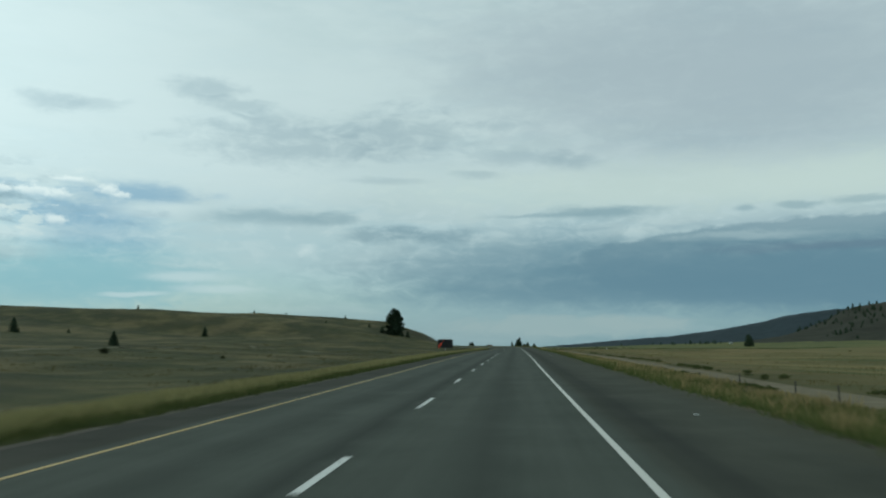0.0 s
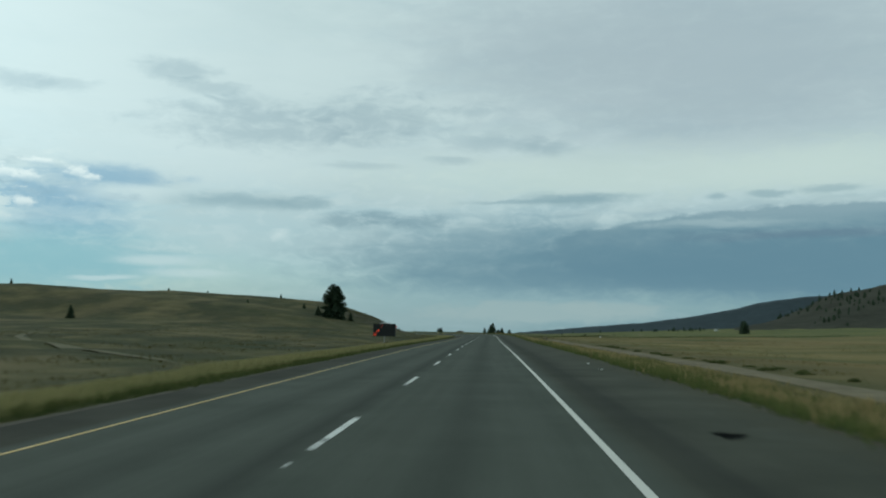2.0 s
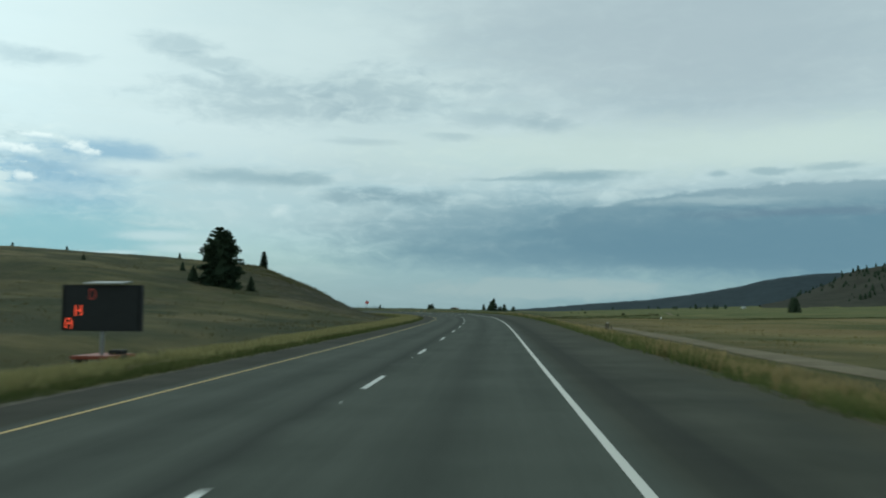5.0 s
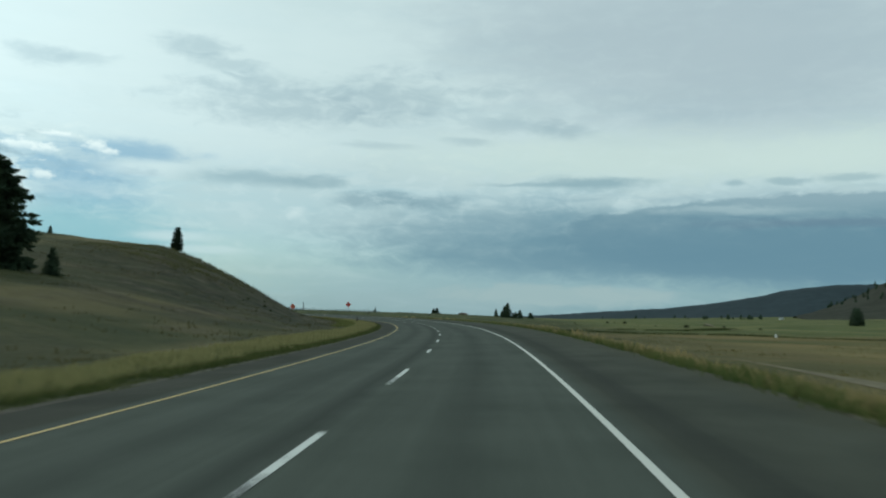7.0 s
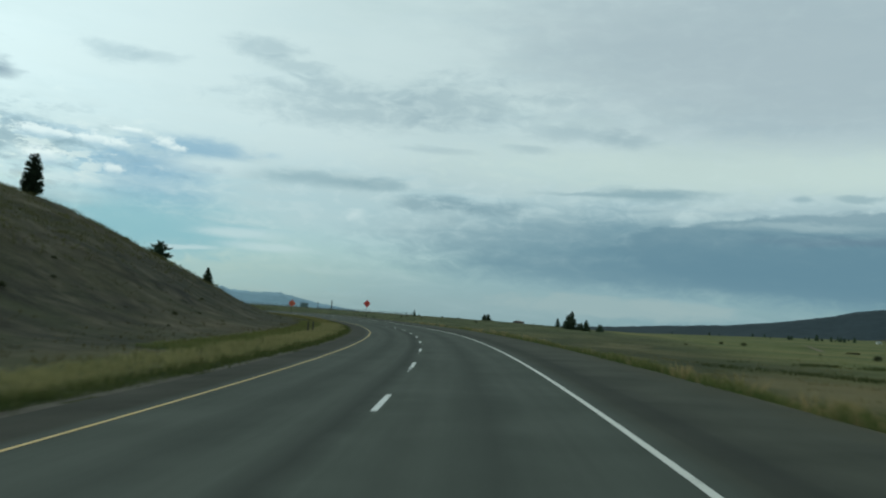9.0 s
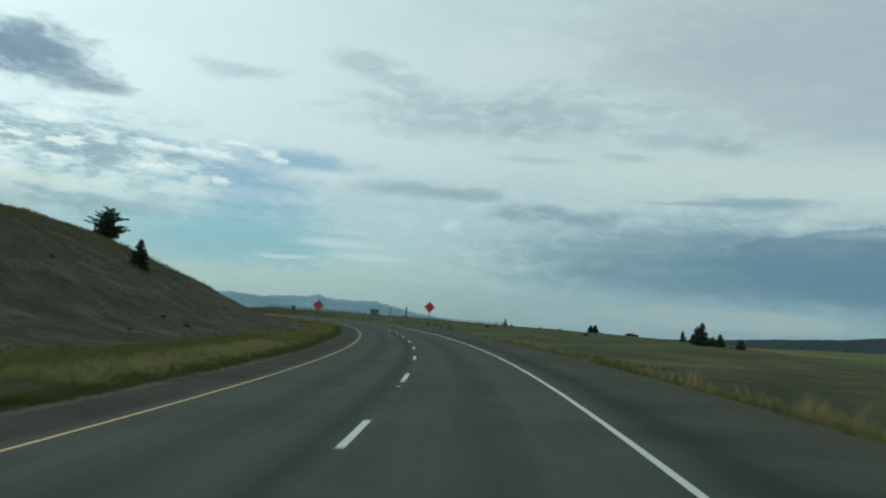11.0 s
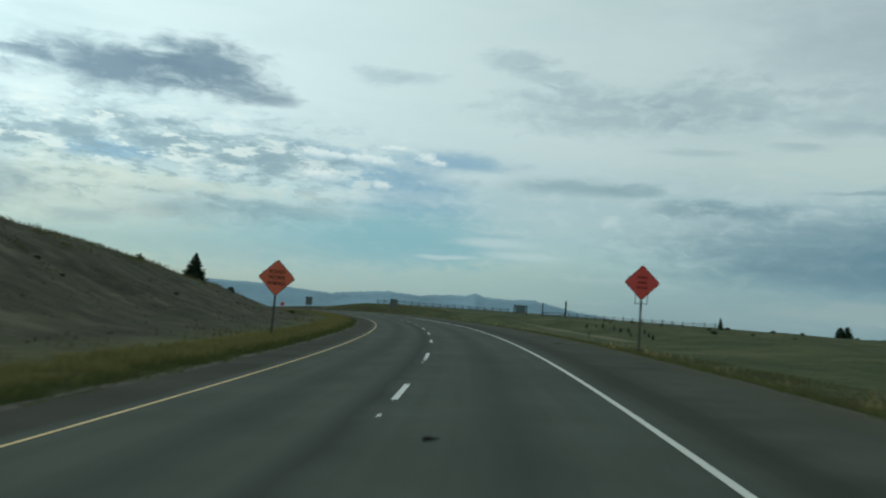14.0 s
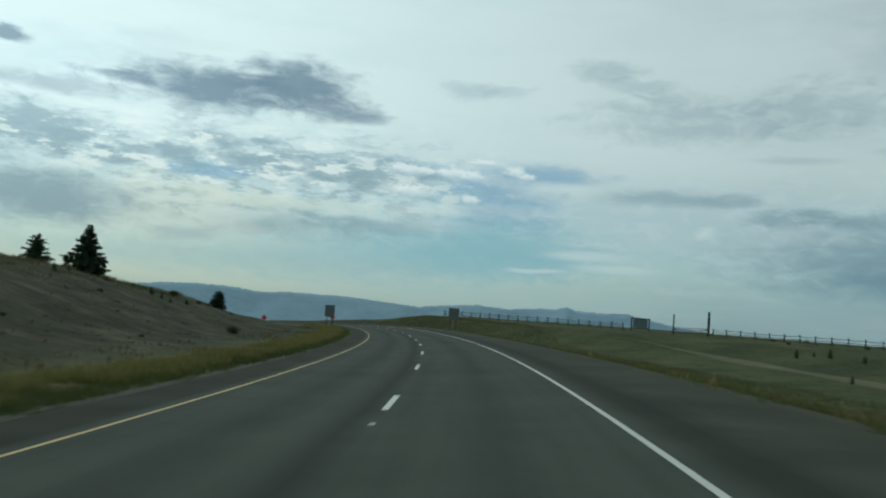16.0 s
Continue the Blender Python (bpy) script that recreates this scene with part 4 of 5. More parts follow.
def grow_grass():
    # left verge: a low green fringe and taller ripening grass behind it
    s, o = scatter(13000, -10, 700, -5.75, -6.7, 15, 0.9)
    x, y = plan(s, o)
    blades("verge_grass", s, o, 0.20 + 0.09 * bumps(x, y, 7, 35), 0.03, LOW_FRINGE, "low green grass fringe along the asphalt edge", 10, 0.2, 5)
    s, o = scatter(26000, -10, 700, -6.3, -9.8, 11, 0.9)
    k = clumpy(s, o, 21, 0.9, 9) & (o > -9.8 + 1.2 * sstep(s, 290, 350))
    s, o = s[k], o[k]
    x, y = plan(s, o)
    h = (0.37 + 0.13 * bumps(x, y, 12, 31)) * (1 - 0.15 * sstep(s, 330, 420))
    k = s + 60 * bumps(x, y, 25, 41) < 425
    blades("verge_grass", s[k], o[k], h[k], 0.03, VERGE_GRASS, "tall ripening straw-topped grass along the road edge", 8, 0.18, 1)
    # past the split the grass colour itself carries the dimmer light
    blades("verge_grass", s[~k], o[~k], h[~k], 0.03, DIM_VERGE, "tall olive grass along the road edge round the bend, coloured darker for weaker light", 11, 0.2, 21)
    s, o = scatter(4500, 345, 440, -8.8, -11.2, 20, 1.2)
    blades("verge_grass", s, o, np.full(len(s), 0.2), 0.035, FRINGE_GRASS, "short green grass at the foot of the cut slope", 6, 0.2, 10)
    # right verge: green clumps with pale straw ones between
    s, o = scatter(27000, -10, 700, 7.5, 13.4, 12, 1.0)
    k = clumpy(s, o, 22, 0.85, 11) & (np.random.RandomState(6).uniform(0, 1, len(s)) > 0.75 * sstep(s, 340, 420) * (1 - sstep(o, 8.6, 10.4)))
    s, o = s[k], o[k]
    x, y = plan(s, o)
    h = (0.38 + 0.22 * bumps(x, y, 10, 32)) * (1 - 0.5 * sstep(s, 400, 500))
    blades("verge_grass", s, o, h, 0.03, FRINGE_GRASS, "patchy green grass beside the shoulder", 6, 0.16, 2)
    s, o = scatter(16000, -10, 700, 7.9, 13.8, 16, 1.0)
    k = clumpy(s, o, 26, 0.42, 7) & (np.random.RandomState(5).uniform(0, 1, len(s)) > 0.92 * sstep(s, 400, 470))
    s, o = s[k], o[k]
    x, y = plan(s, o)
    h = (0.48 + 0.30 * bumps(x, y, 14, 36)) * (1 - 0.35 * sstep(s, 500, 540))
    blades("verge_grass", s, o, h, 0.03, STRAW_CLUMP, "pale straw-coloured grass clumps beside the shoulder", 6, 0.14, 6)
    s, o = scatter(9000, -10, 340, 12.0, 15.0, 17, 1.0)
    blades("verge_grass", s, o, np.full(len(s), 0.16), 0.03, STRAW_CLUMP, "short straw stubble beside the farm track", 5, 0.16, 7)
    # thick olive grass between the shoulder and the fence round the bend, and on the crown of the cutting
    s, o = scatter(17000, 440, 720, 8.8, 21, 31, 1.2)
    x, y = plan(s, o)
    k = np.abs(o - np.interp(s, (560, 582, 601, 615, 626, 634), (26.4, 27.7, 29.2, 29.6, 28.9, 26.6))) > 1.1
    blades("field_grass", s[k], o[k], (0.21 + 0.08 * bumps(x, y, 9, 43))[k], 0.035, BEND_GRASS, "thick olive grass between the shoulder and the fence", 7, 0.3, 31)
    s, o = scatter(12000, 350, 690, -23.5, -44, 32, 0.8)
    k = clumpy(s, o, 33, 0.7, 12)
    x, y = plan(s, o)
    blades("field_grass", s[k], o[k], (0.36 + 0.12 * bumps(x, y, 9, 44))[k], 0.04, BEND_GRASS, "straw and olive grass on the crown of the cutting", 7, 0.3, 32)
    # dark sedge along the ditches in the field
    r = np.random.RandomState(19)
    xs, ys = [], []
    for line, n in ((((12, 384), (24, 372), (62, 369), (130, 470), (205, 560)), 6500), (((19, 394), (40, 404), (52, 432)), 1500)):
        q = np.array(line, float)
        d = np.r_[0, np.cumsum(np.hypot(*np.diff(q, axis=0).T))]
        a = r.uniform(0, d[-1], n)
        xs.append(np.interp(a, d, q[:, 0]) + r.normal(0, 1.6, n)), ys.append(np.interp(a, d, q[:, 1]) + r.normal(0, 1.6, n))
    so = np.array([world_to_line(x, y) for x, y in zip(np.concatenate(xs), np.concatenate(ys))])
    k = clumpy(so[:, 0], so[:, 1], 27, 0.75, 15)
    blades("ditch_sedge", so[k, 0], so[k, 1], np.full(k.sum(), 0.32), 0.06, SEDGE, "dark green sedge along a ditch in the field", 4, 0.4, 8)
    s, o = scatter(20000, 40, 690, -9.4, -62, 13, 1.3)
    k = clumpy(s, o, 23, 0.35, 16) & ((s < 345) | (o < -30) | (o > -12.5))
    blades("field_grass", s[k], o[k], np.full(k.sum(), 0.26), 0.05, FIELD_GRASS, "tufts of dry grass on the hillside", 5, 0.34, 3)
    s, o = scatter(9000, 335, 650, -11.6, -48, 18, 1.0)
    k = clumpy(s, o, 28, 0.5, 5)
    blades("slope_grass", s[k], o[k], np.full(k.sum(), 0.15), 0.06, SLOPE_GRASS, "rough dark and bleached tufts on the cut slope", 5, 0.26, 9)
    s, o = scatter(20000, 10, 720, 13.0, 85, 14, 1.4)
    k = clumpy(s, o, 24, 0.4, 18) & ~((np.abs(o - 16.6) < 1.7) & (s < 345)) & ~((np.abs(o - 28.9) < 2.6) & (s > 480) & (s < 650))
    dry = k & (s < 400)
    blades("field_grass", s[dry], o[dry], np.full(dry.sum(), 0.22), 0.05, PASTURE_GRASS, "tufts of dry grass in the roadside field", 5, 0.34, 4)
    dry = k & (s >= 400)
    blades("field_grass", s[dry], o[dry], np.full(dry.sum(), 0.11), 0.05, GREEN_FIELD, "tufts of green grass in the field round the bend", 5, 0.34, 14)


grow_grass()


# ---- bushes and trees ----
def sprays(points, dirs, length, width, rng):
    """Small bent leaf cards: verts and faces for a crown."""
    n = len(points)
    d = dirs / np.maximum(np.linalg.norm(dirs, axis=1, keepdims=True), 1e-6)
    up = rng.normal(0, 1, (n, 3))
    side = np.cross(d, up)
    side /= np.maximum(np.linalg.norm(side, axis=1, keepdims=True), 1e-6)
    L, Wd = length[:, None], width[:, None]
    v = np.stack([points, points + d * L * 0.45 + side * Wd, points + d * L + np.array([0, 0, -0.15]) * L, points + d * L * 0.5 - side * Wd], 1)
    faces = (np.arange(n)[:, None] * 4 + np.array([[0, 1, 2, 3]]))
    return v.reshape(-1, 3), faces


def raw_mesh(name, v, faces, material):
    me = bpy.data.meshes.new(name)
    me.from_pydata(v.tolist(), [], faces.tolist())
    me.materials.append(material)
    return me


def conifer_meshes(height, radius, seed, count, low=0.04, shape=0.9, droop=0.15, gaps=0.25, material=None, lean=0.0, tiers=0, outline=None, lumps=0.0):
    """Trunk and crown of a conifer. shape: under 1 keeps it full towards the top; gaps: how ragged the branches' lengths are."""
    rng = np.random.RandomState(seed)
    whorls = tiers or max(26, int(height * 4.5))
    pts, dirs, ln = [], [], []
    per = max(3, count // (whorls * 6))
    for w in range(whorls):
        for b in range(rng.randint(6, 9)):
            a = rng.uniform(0, 6.283)
            f = float(np.clip((w + rng.uniform(-0.6, 1.4)) / whorls, 0.0, 0.99))
            z = height * (low + (0.985 - low) * f)
            reach0 = radius * (1 - f) ** shape * (0.55 + 0.45 * min(1, f / 0.10 + 0.35)) if outline is None else radius * float(np.interp(f, *outline))
            reach0 *= 1 + lumps * math.sin(2 * a + 9 * f + seed) + lumps * math.sin(3 * a - 17 * f + 2 * seed)
            reach = reach0 * (1 - gaps * rng.uniform(0, 1) ** 0.7) + 0.02 * height
            q = rng.uniform(0.06, 1.0, per) ** 0.75
            rise = (0.35 * f - droop) * reach
            p = np.stack([np.cos(a) * reach * q, np.sin(a) * reach * q, z + rise * q - 0.10 * reach * q * q], -1)
            p += rng.normal(0, 0.035 * height * (0.2 + 0.5 * (1 - f)), p.shape) * 0.45
            dd = np.stack([np.full(per, np.cos(a)), np.full(per, np.sin(a)), np.full(per, 0.25 + 0.5 * f)], -1) + rng.normal(0, 0.55, (per, 3))
            pts.append(p), dirs.append(dd), ln.append(np.full(per, 0.38 + 0.62 * (1 - f)))
    pts, dirs, ln = np.concatenate(pts), np.concatenate(dirs), np.concatenate(ln)
    pts[:, 2] = np.maximum(pts[:, 2], 0.02)
    L = ln * rng.uniform(0.055, 0.10, len(pts)) * (height ** 0.75) * 1.55
    v, faces = sprays(pts, dirs, L, L * rng.uniform(0.16, 0.3, len(pts)), rng)
    # the dense dark heart of the crown
    rings, around = 9, 8
    f = np.linspace(0.0, 0.93, rings)[:, None]
    a = np.linspace(0, 6.283, around, endpoint=False)[None] + f * 2
    rr = 0.62 * radius * (1 - f) ** shape * (1 - 0.6 * gaps) * (0.55 + 0.45 * np.minimum(1, f / 0.1 + 0.35)) * rng.uniform(0.75, 1.15, (rings, around))
    if outline is not None:
        rr = 0.62 * radius * np.interp(f, *outline) * (1 - 0.6 * gaps) * rng.uniform(0.75, 1.15, (rings, around))
    core = np.stack([np.cos(a) * rr, np.sin(a) * rr, height * (low + (0.97 - low) * f) + 0 * a], -1).reshape(-1, 3)
    i = np.arange(rings * around).reshape(rings, around)
    j = np.roll(i, -1, 1)
    faces = np.concatenate([faces, np.stack([i[:-1], j[:-1], j[1:], i[1:]], -1).reshape(-1, 4) + len(v)])
    v = np.concatenate([v, core])
    v[:, 0] += lean * v[:, 2]
    crown = raw_mesh("crown", v, faces, material or NEEDLES)
    bm = rod((0, 0, -0.3), (lean * height * 0.95, 0, height * 0.95), max(0.05, height * 0.022), 0.01, 7)
    trunk = bpy.data.meshes.new("trunk")
    bm.to_mesh(trunk)
    bm.free()
    trunk.materials.append(BARK)
    return trunk, crown


def tree(name, meshes, m, label, group="", category="tree"):
    t = thing(name, label, category, group, m)
    for me in meshes:
        new(me.name.split(".")[0], me).parent = t
    return t


def bush_meshes(height, radius, seed, count, material):
    """A low shrub: several dense clumps of small leaves over a twiggy middle."""
    rng = np.random.RandomState(seed)
    n = 11
    a, q = rng.uniform(0, 6.28, n), rng.uniform(0, 1, n) ** 0.6
    mid = np.stack([np.cos(a) * q * radius * 0.68, np.sin(a) * q * radius * 0.68, height * (0.3 + 0.42 * (1 - q * q) * rng.uniform(0.6, 1.1, n))], -1)
    pick = rng.randint(0, n, count)
    p = mid[pick] + rng.normal(0, 1, (count, 3)) * np.array([radius * 0.17, radius * 0.17, height * 0.13])
    p[:, 2] = np.abs(p[:, 2] * rng.choice([1.0, 1.0, 0.55], count))
    L = np.full(count, 0.17) * max(height, radius) * rng.uniform(0.6, 1.3, count)
    d = p - np.array([0, 0, height * 0.1])
    v, faces = sprays(p, d + rng.normal(0, 0.5, d.shape) * height, L, L * 0.34, rng)
    return (raw_mesh("foliage", v, faces, material),)


def plant_trees():
    # the big fir and its companions
    tree("fir_tree", conifer_meshes(10.3, 3.85, 3, 20000, 0.01, 0.43, -0.02, 0.38, tiers=30, lumps=0.08,
                                    outline=((0, 0.12, 0.3, 0.4, 0.6, 0.72, 0.82, 0.92, 1.0), (0.88, 1.0, 0.97, 0.86, 0.84, 0.76, 0.6, 0.4, 0.12))), stand(320, -39.7, -0.1), "large dark full-crowned fir on the grassy slope")
    small = conifer_meshes(3.2, 1.3, 5, 2600, 0.0, 0.75)
    for s, o, k in ((320.5, -44.3, 0.85), (322, -34.8, 0.8)):
        tree("young_fir", small, stand(s, o, 0, 40 * s % 360, k), "young dark fir beside the large fir", "young firs on the slope")
    tree("juniper", conifer_meshes(4.3, 1.05, 7, 4200, 0.0, 0.38, -0.3, 0.12, JUNIPER), stand(404, -39.6, -0.1), "narrow columnar juniper on the hill edge")
    # pines further along the cutting
    tree("pine_tree", conifer_meshes(4.1, 2.75, 9, 7500, 0.04, 0.55, -0.2, 0.5, tiers=15, lumps=0.17, outline=((0, 0.2, 0.6, 0.85, 1.0), (0.75, 1.0, 0.9, 0.55, 0.2))), stand(495, -36.8, -0.1), "broad ragged pine on the hillside rim")
    tree("young_fir", conifer_meshes(3.1, 1.3, 15, 4000, 0.0, 0.8), stand(465.5, -26.5, -0.1), "slim young fir on the cut slope")
    tree("pine_tree", conifer_meshes(4.2, 2.25, 10, 7500, 0.02, 0.85, -0.1, 0.42, tiers=19, lumps=0.05, outline=((0, 0.06, 0.3, 0.6, 1.0), (0.9, 1.0, 0.74, 0.42, 0.03))), stand(607, -28.7, -0.1), "spiky young pine on the hillside rim")
    tree("pine_tree", conifer_meshes(3.5, 1.9, 12, 5200, 0.04, 0.6, -0.1, 0.42, tiers=16, lumps=0.1, outline=((0, 0.15, 0.5, 0.8, 1.0), (0.85, 1.0, 0.72, 0.42, 0.1))), stand(626, -39.5, -0.1), "short bushy pine on the hillside rim")
    tree("juniper", conifer_meshes(2.7, 1.4, 13, 5200, 0.0, 0.5, -0.1, 0.12, JUNIPER, 0.08), stand(659, -23.6, -0.05), "leaning rounded juniper on the bank")
    # lone young trees on the left slope
    for s, o, k in ((222, -135, 1.3), (129, -60.6, 0.75), (275, -98.9, 1.05), (359, -144.7, 0.5), (410, -101.6, 0.42), (400, -87, 0.36), (401, -60.4, 0.45), (235, -126, 0.45), (338, -50, 0.55), (333, -66.6, 0.36), (607.8, -24.8, 0.15), (609.2, -23.5, 0.22), (609.4, -22.6, 0.16), (615, -21.4, 0.2), (599.1, -24.6, 0.16), (591.9, -26, 0.18), (595.2, -26.2, 0.14), (608.6, -21.6, 0.14)):
        tree("young_fir", small, stand(s, o, -0.05, 77 * s % 360, k), "lone young fir on the dry grass hillside", "lone firs on the hill")
    # right of the road
    tree("fir_tree", conifer_meshes(8.3, 3.3, 21, 7000, 0.02, 0.7, 0.05, 0.35, tiers=28), stand(623.5, 150.1, -0.2), "tall dark fir in a clump on the skyline", "skyline clump")
    g = tree("fir_tree", conifer_meshes(6.4, 3.0, 26, 4200, 0.0, 0.6, 0.05, 0.3), stand(628, 152.8, -0.2), "shorter dark fir in a clump on the skyline", "skyline clump")
    for s, o, k, sd in ((627.1, 159.3, 0.55, 1), (623.5, 158.4, 0.78, 2), (625, 155.5, 0.5, 3), (627.5, 150.5, 0.6, 5)):
        copy_thing(g, stand(s, o, -0.2, 60 * sd, k))
    tree("fir_tree", conifer_meshes(4.2, 1.7, 27, 2600, 0.0, 0.8, 0.05, 0.3), stand(635.1, 154.0, -0.2), "small pointed fir standing apart from the clump")
    tree("fir_tree", conifer_meshes(7.2, 2.9, 22, 5200, 0.0, 0.5, 0.0, 0.2), stand(605.1, 146.8, -0.2), "broad dark fir standing below the skyline clump")
    b = tree("fir_tree", conifer_meshes(3.6, 1.9, 23, 6500, 0.0, 0.5), stand(663.2, 140.4, -0.2), "dark fir beside its twin on the field edge", "twin firs")
    copy_thing(b, stand(664.0, 138.9, -0.2, 90, 0.92))
    tree("fir_tree", conifer_meshes(2.7, 0.85, 24, 1800, 0.0, 0.8, 0.1, 0.4), stand(637.4, 80.4, -0.05), "slim ragged fir at the end of the fence")
    tree("fir_tree", conifer_meshes(10.0, 4.3, 25, 7000, 0.0, 0.32, 0.0, 0.2), stand(563, 317, -0.3), "round dark fir alone in the wide field")
    sapling = conifer_meshes(0.95, 0.28, 61, 260, 0.05, 0.6, -0.2, 0.4)
    scrub = bush_meshes(0.75, 0.8, 31, 620, SAGE)
    rng = random.Random(6)
    spots = [(593.4, -13.5), (640.1, 145.8), (89, -28.9), (84, -39.7), (618, -26.1), (621, -25.0), (626, -24.7), (626, -22.0), (640, -23.0), (420, 68.1), (650, -21.0), (300, 120), (682, 150), (660, 140)]
    spots += [(rng.uniform(420, 700), rng.uniform(40, 110)) for _ in range(26)]
    for s, o in spots:
        tree("sagebrush", scrub, stand(s, o, -0.05, rng.uniform(0, 360), rng.uniform(0.35, 1.05)), "low grey-green sagebrush in dry grass", "sagebrush", "bush")
    for s, o in ((603.9, 34.4), (604.1, 36.1), (602.0, 36.4), (596.2, 35.9), (589.3, 34.1), (587.4, 34.6), (579.5, 31.7), (575.4, 32.5), (582.3, 26.8), (592.5, 36.5), (584, 35.5), (570.5, 31.0)):
        tree("sapling", sapling, stand(s, o, -0.03, rng.uniform(0, 360), rng.uniform(0.5, 0.9)), "tiny dark sapling in the grass below the fence", "saplings below the fence", "sapling")
    for _ in range(30):
        s = rng.uniform(330, 590)
        tree("sagebrush", scrub, stand(s, -rng.uniform(13.5, 24), -0.05, rng.uniform(0, 360), rng.uniform(0.2, 0.42)), "small dark sagebrush on the bare cut slope", "sagebrush on the cut slope", "bush")


plant_trees()


# ---- road signs ----
def letters(text, size, material, name="lettering"):
    """Flat solid lettering from the built-in font, centred, in the XZ plane facing -Y."""
    cu = bpy.data.curves.new("tmp", "FONT")
    cu.body, cu.size, cu.align_x, cu.align_y, cu.extrude, cu.space_character = text, size, "CENTER", "CENTER", 0.002, 1.08
    cu.offset = size * 0.018
    tmp = new("tmp", cu)
    bpy.context.view_layer.update()
    me = bpy.data.meshes.new_from_object(tmp.evaluated_get(bpy.context.evaluated_depsgraph_get()))
    bpy.data.objects.remove(tmp)
    me.name = name
    me.transform(Matrix.Rotation(radians(90), 4, "X"))
    me.materials.clear()
    me.materials.append(material)
    return me


def diamond(side, thick, at):
    bm = box((side, thick, side), (0, 0, 0))
    edges = [e for e in bm.edges if abs(e.verts[0].co.y - e.verts[1].co.y) > thick * 0.5]
    bmesh.ops.bevel(bm, geom=edges, offset=side * 0.04, segments=3, affect="EDGES")
    bmesh.ops.rotate(bm, cent=(0, 0, 0), matrix=Matrix.Rotation(radians(45), 3, "Y"), verts=bm.verts)
    bmesh.ops.translate(bm, vec=at, verts=bm.verts)
    return bm


def diamond_sign(m, label, sheet, rows, height=2.85, side=1.22, bracket=False, wood=True):
    t = thing("road_work_sign", label, "road sign", "", m)
    part("post", box((0.085, 0.085, height + 0.45), (0, 0.09, (height + 0.45) / 2 - 0.5), 0.008), WEATHERED if wood else STEEL, t, "square weathered post")
    edge = part("border", diamond(side + 0.03, 0.012, (0, 0.008, height)), BLACK, t, "thin black rim")
    part("panel", diamond(side - 0.01, 0.014, (0, -0.002, height)), sheet, t)
    part("crossbar", box((side * 1.16, 0.03, 0.035), (0, 0.03, height + 0.26), 0.004), STEEL, t, "steel bar behind the panel")
    if bracket:
        for x in (-0.3, 0.3):
            part("bracket_arm", box((0.035, 0.03, 0.5), (x, 0.035, height - 0.78), 0.004), STEEL, t)
        part("bracket_bar", box((0.635, 0.03, 0.035), (0, 0.035, height - 1.04), 0.004), STEEL, t)
    for dz, text, size in rows:
        if text:
            ob = new("lettering", letters(text, size, SIGN_INK))
            ob.parent, ob.location = t, (0, -0.012, height + dz)
            tagged(ob, "dark capital lettering")
        else:
            part("text_bar", box((size, 0.006, 0.13), (0, -0.011, height + dz), 0.002), SMUDGE, t, "unreadable dark line of writing")
    return t


diamond_sign(stand(510, -7.6, 0, 0) @ pose(0, 0, 0, 0, 1.0, 4), "orange diamond road work sign on a wooden post", ORANGE,
             [(0.27, "ROAD", 0.25), (0.0, "WORK", 0.25), (-0.27, "AHEAD", 0.25)])
diamond_sign(stand(511.2, 10.2, 0, 0) @ pose(0, 0, 0, 0, -0.5, -2), "red-orange diamond warning sign on a post beside the shoulder", RED_ORANGE,
             [(0.25, "", 0.50), (0.0, "", 0.46), (-0.25, "", 0.54)], height=3.55, bracket=True)
for s, o in ((775, 9.4), (778, -9.5)):
    diamond_sign(stand(s, o), "small far red-orange diamond warning sign", RED_ORANGE, [(0.2, "", 0.5), (-0.1, "", 0.5)], height=1.6, bracket=False)


def panel_sign(s, o, w, h, centre, label):
    t = thing("road_sign", label, "road sign", "pair of panel signs", stand(s, o))
    bm = box((w, 0.02, h), (0, 0, centre))
    part("panel", bm, ALU_BACK, t, "dull grey rectangular panel")
    for x in (-w * 0.25, w * 0.25):
        part("post", box((0.09, 0.07, centre + h / 2 + 0.4), (x, 0.06, (centre + h / 2 - 0.4) / 2), 0.006), WEATHERED, t)
    return t


panel_sign(652, -7.5, 1.35, 1.65, 2.35, "grey rectangular road sign on two posts in the verge")
panel_sign(642, 6.9 + 1.6, 1.4, 1.5, 2.3, "grey rectangular road sign on two posts beside the shoulder")


# ---- message board trailer ----
GLYPHS = {"H": "10001 10001 10001 11111 10001 10001 10001", "A": "01110 10001 10001 11111 10001 10001 10001", "D": "11110 10001 10001 10001 10001 10001 11110"}


def led_letter(ch, x, z, cell, y, parent, lamp=None):
    bms = []
    for r, row in enumerate(GLYPHS[ch].split()):
        for c, bit in enumerate(row):
            if bit == "1":
                bms.append(box((cell * 0.9, 0.01, cell * 0.9), (x + (c - 2) * cell, y, z + (3 - r) * cell)))
    part("led_letter", joined(*bms), lamp or LED, parent, "lit amber dot-matrix letter " + ch)


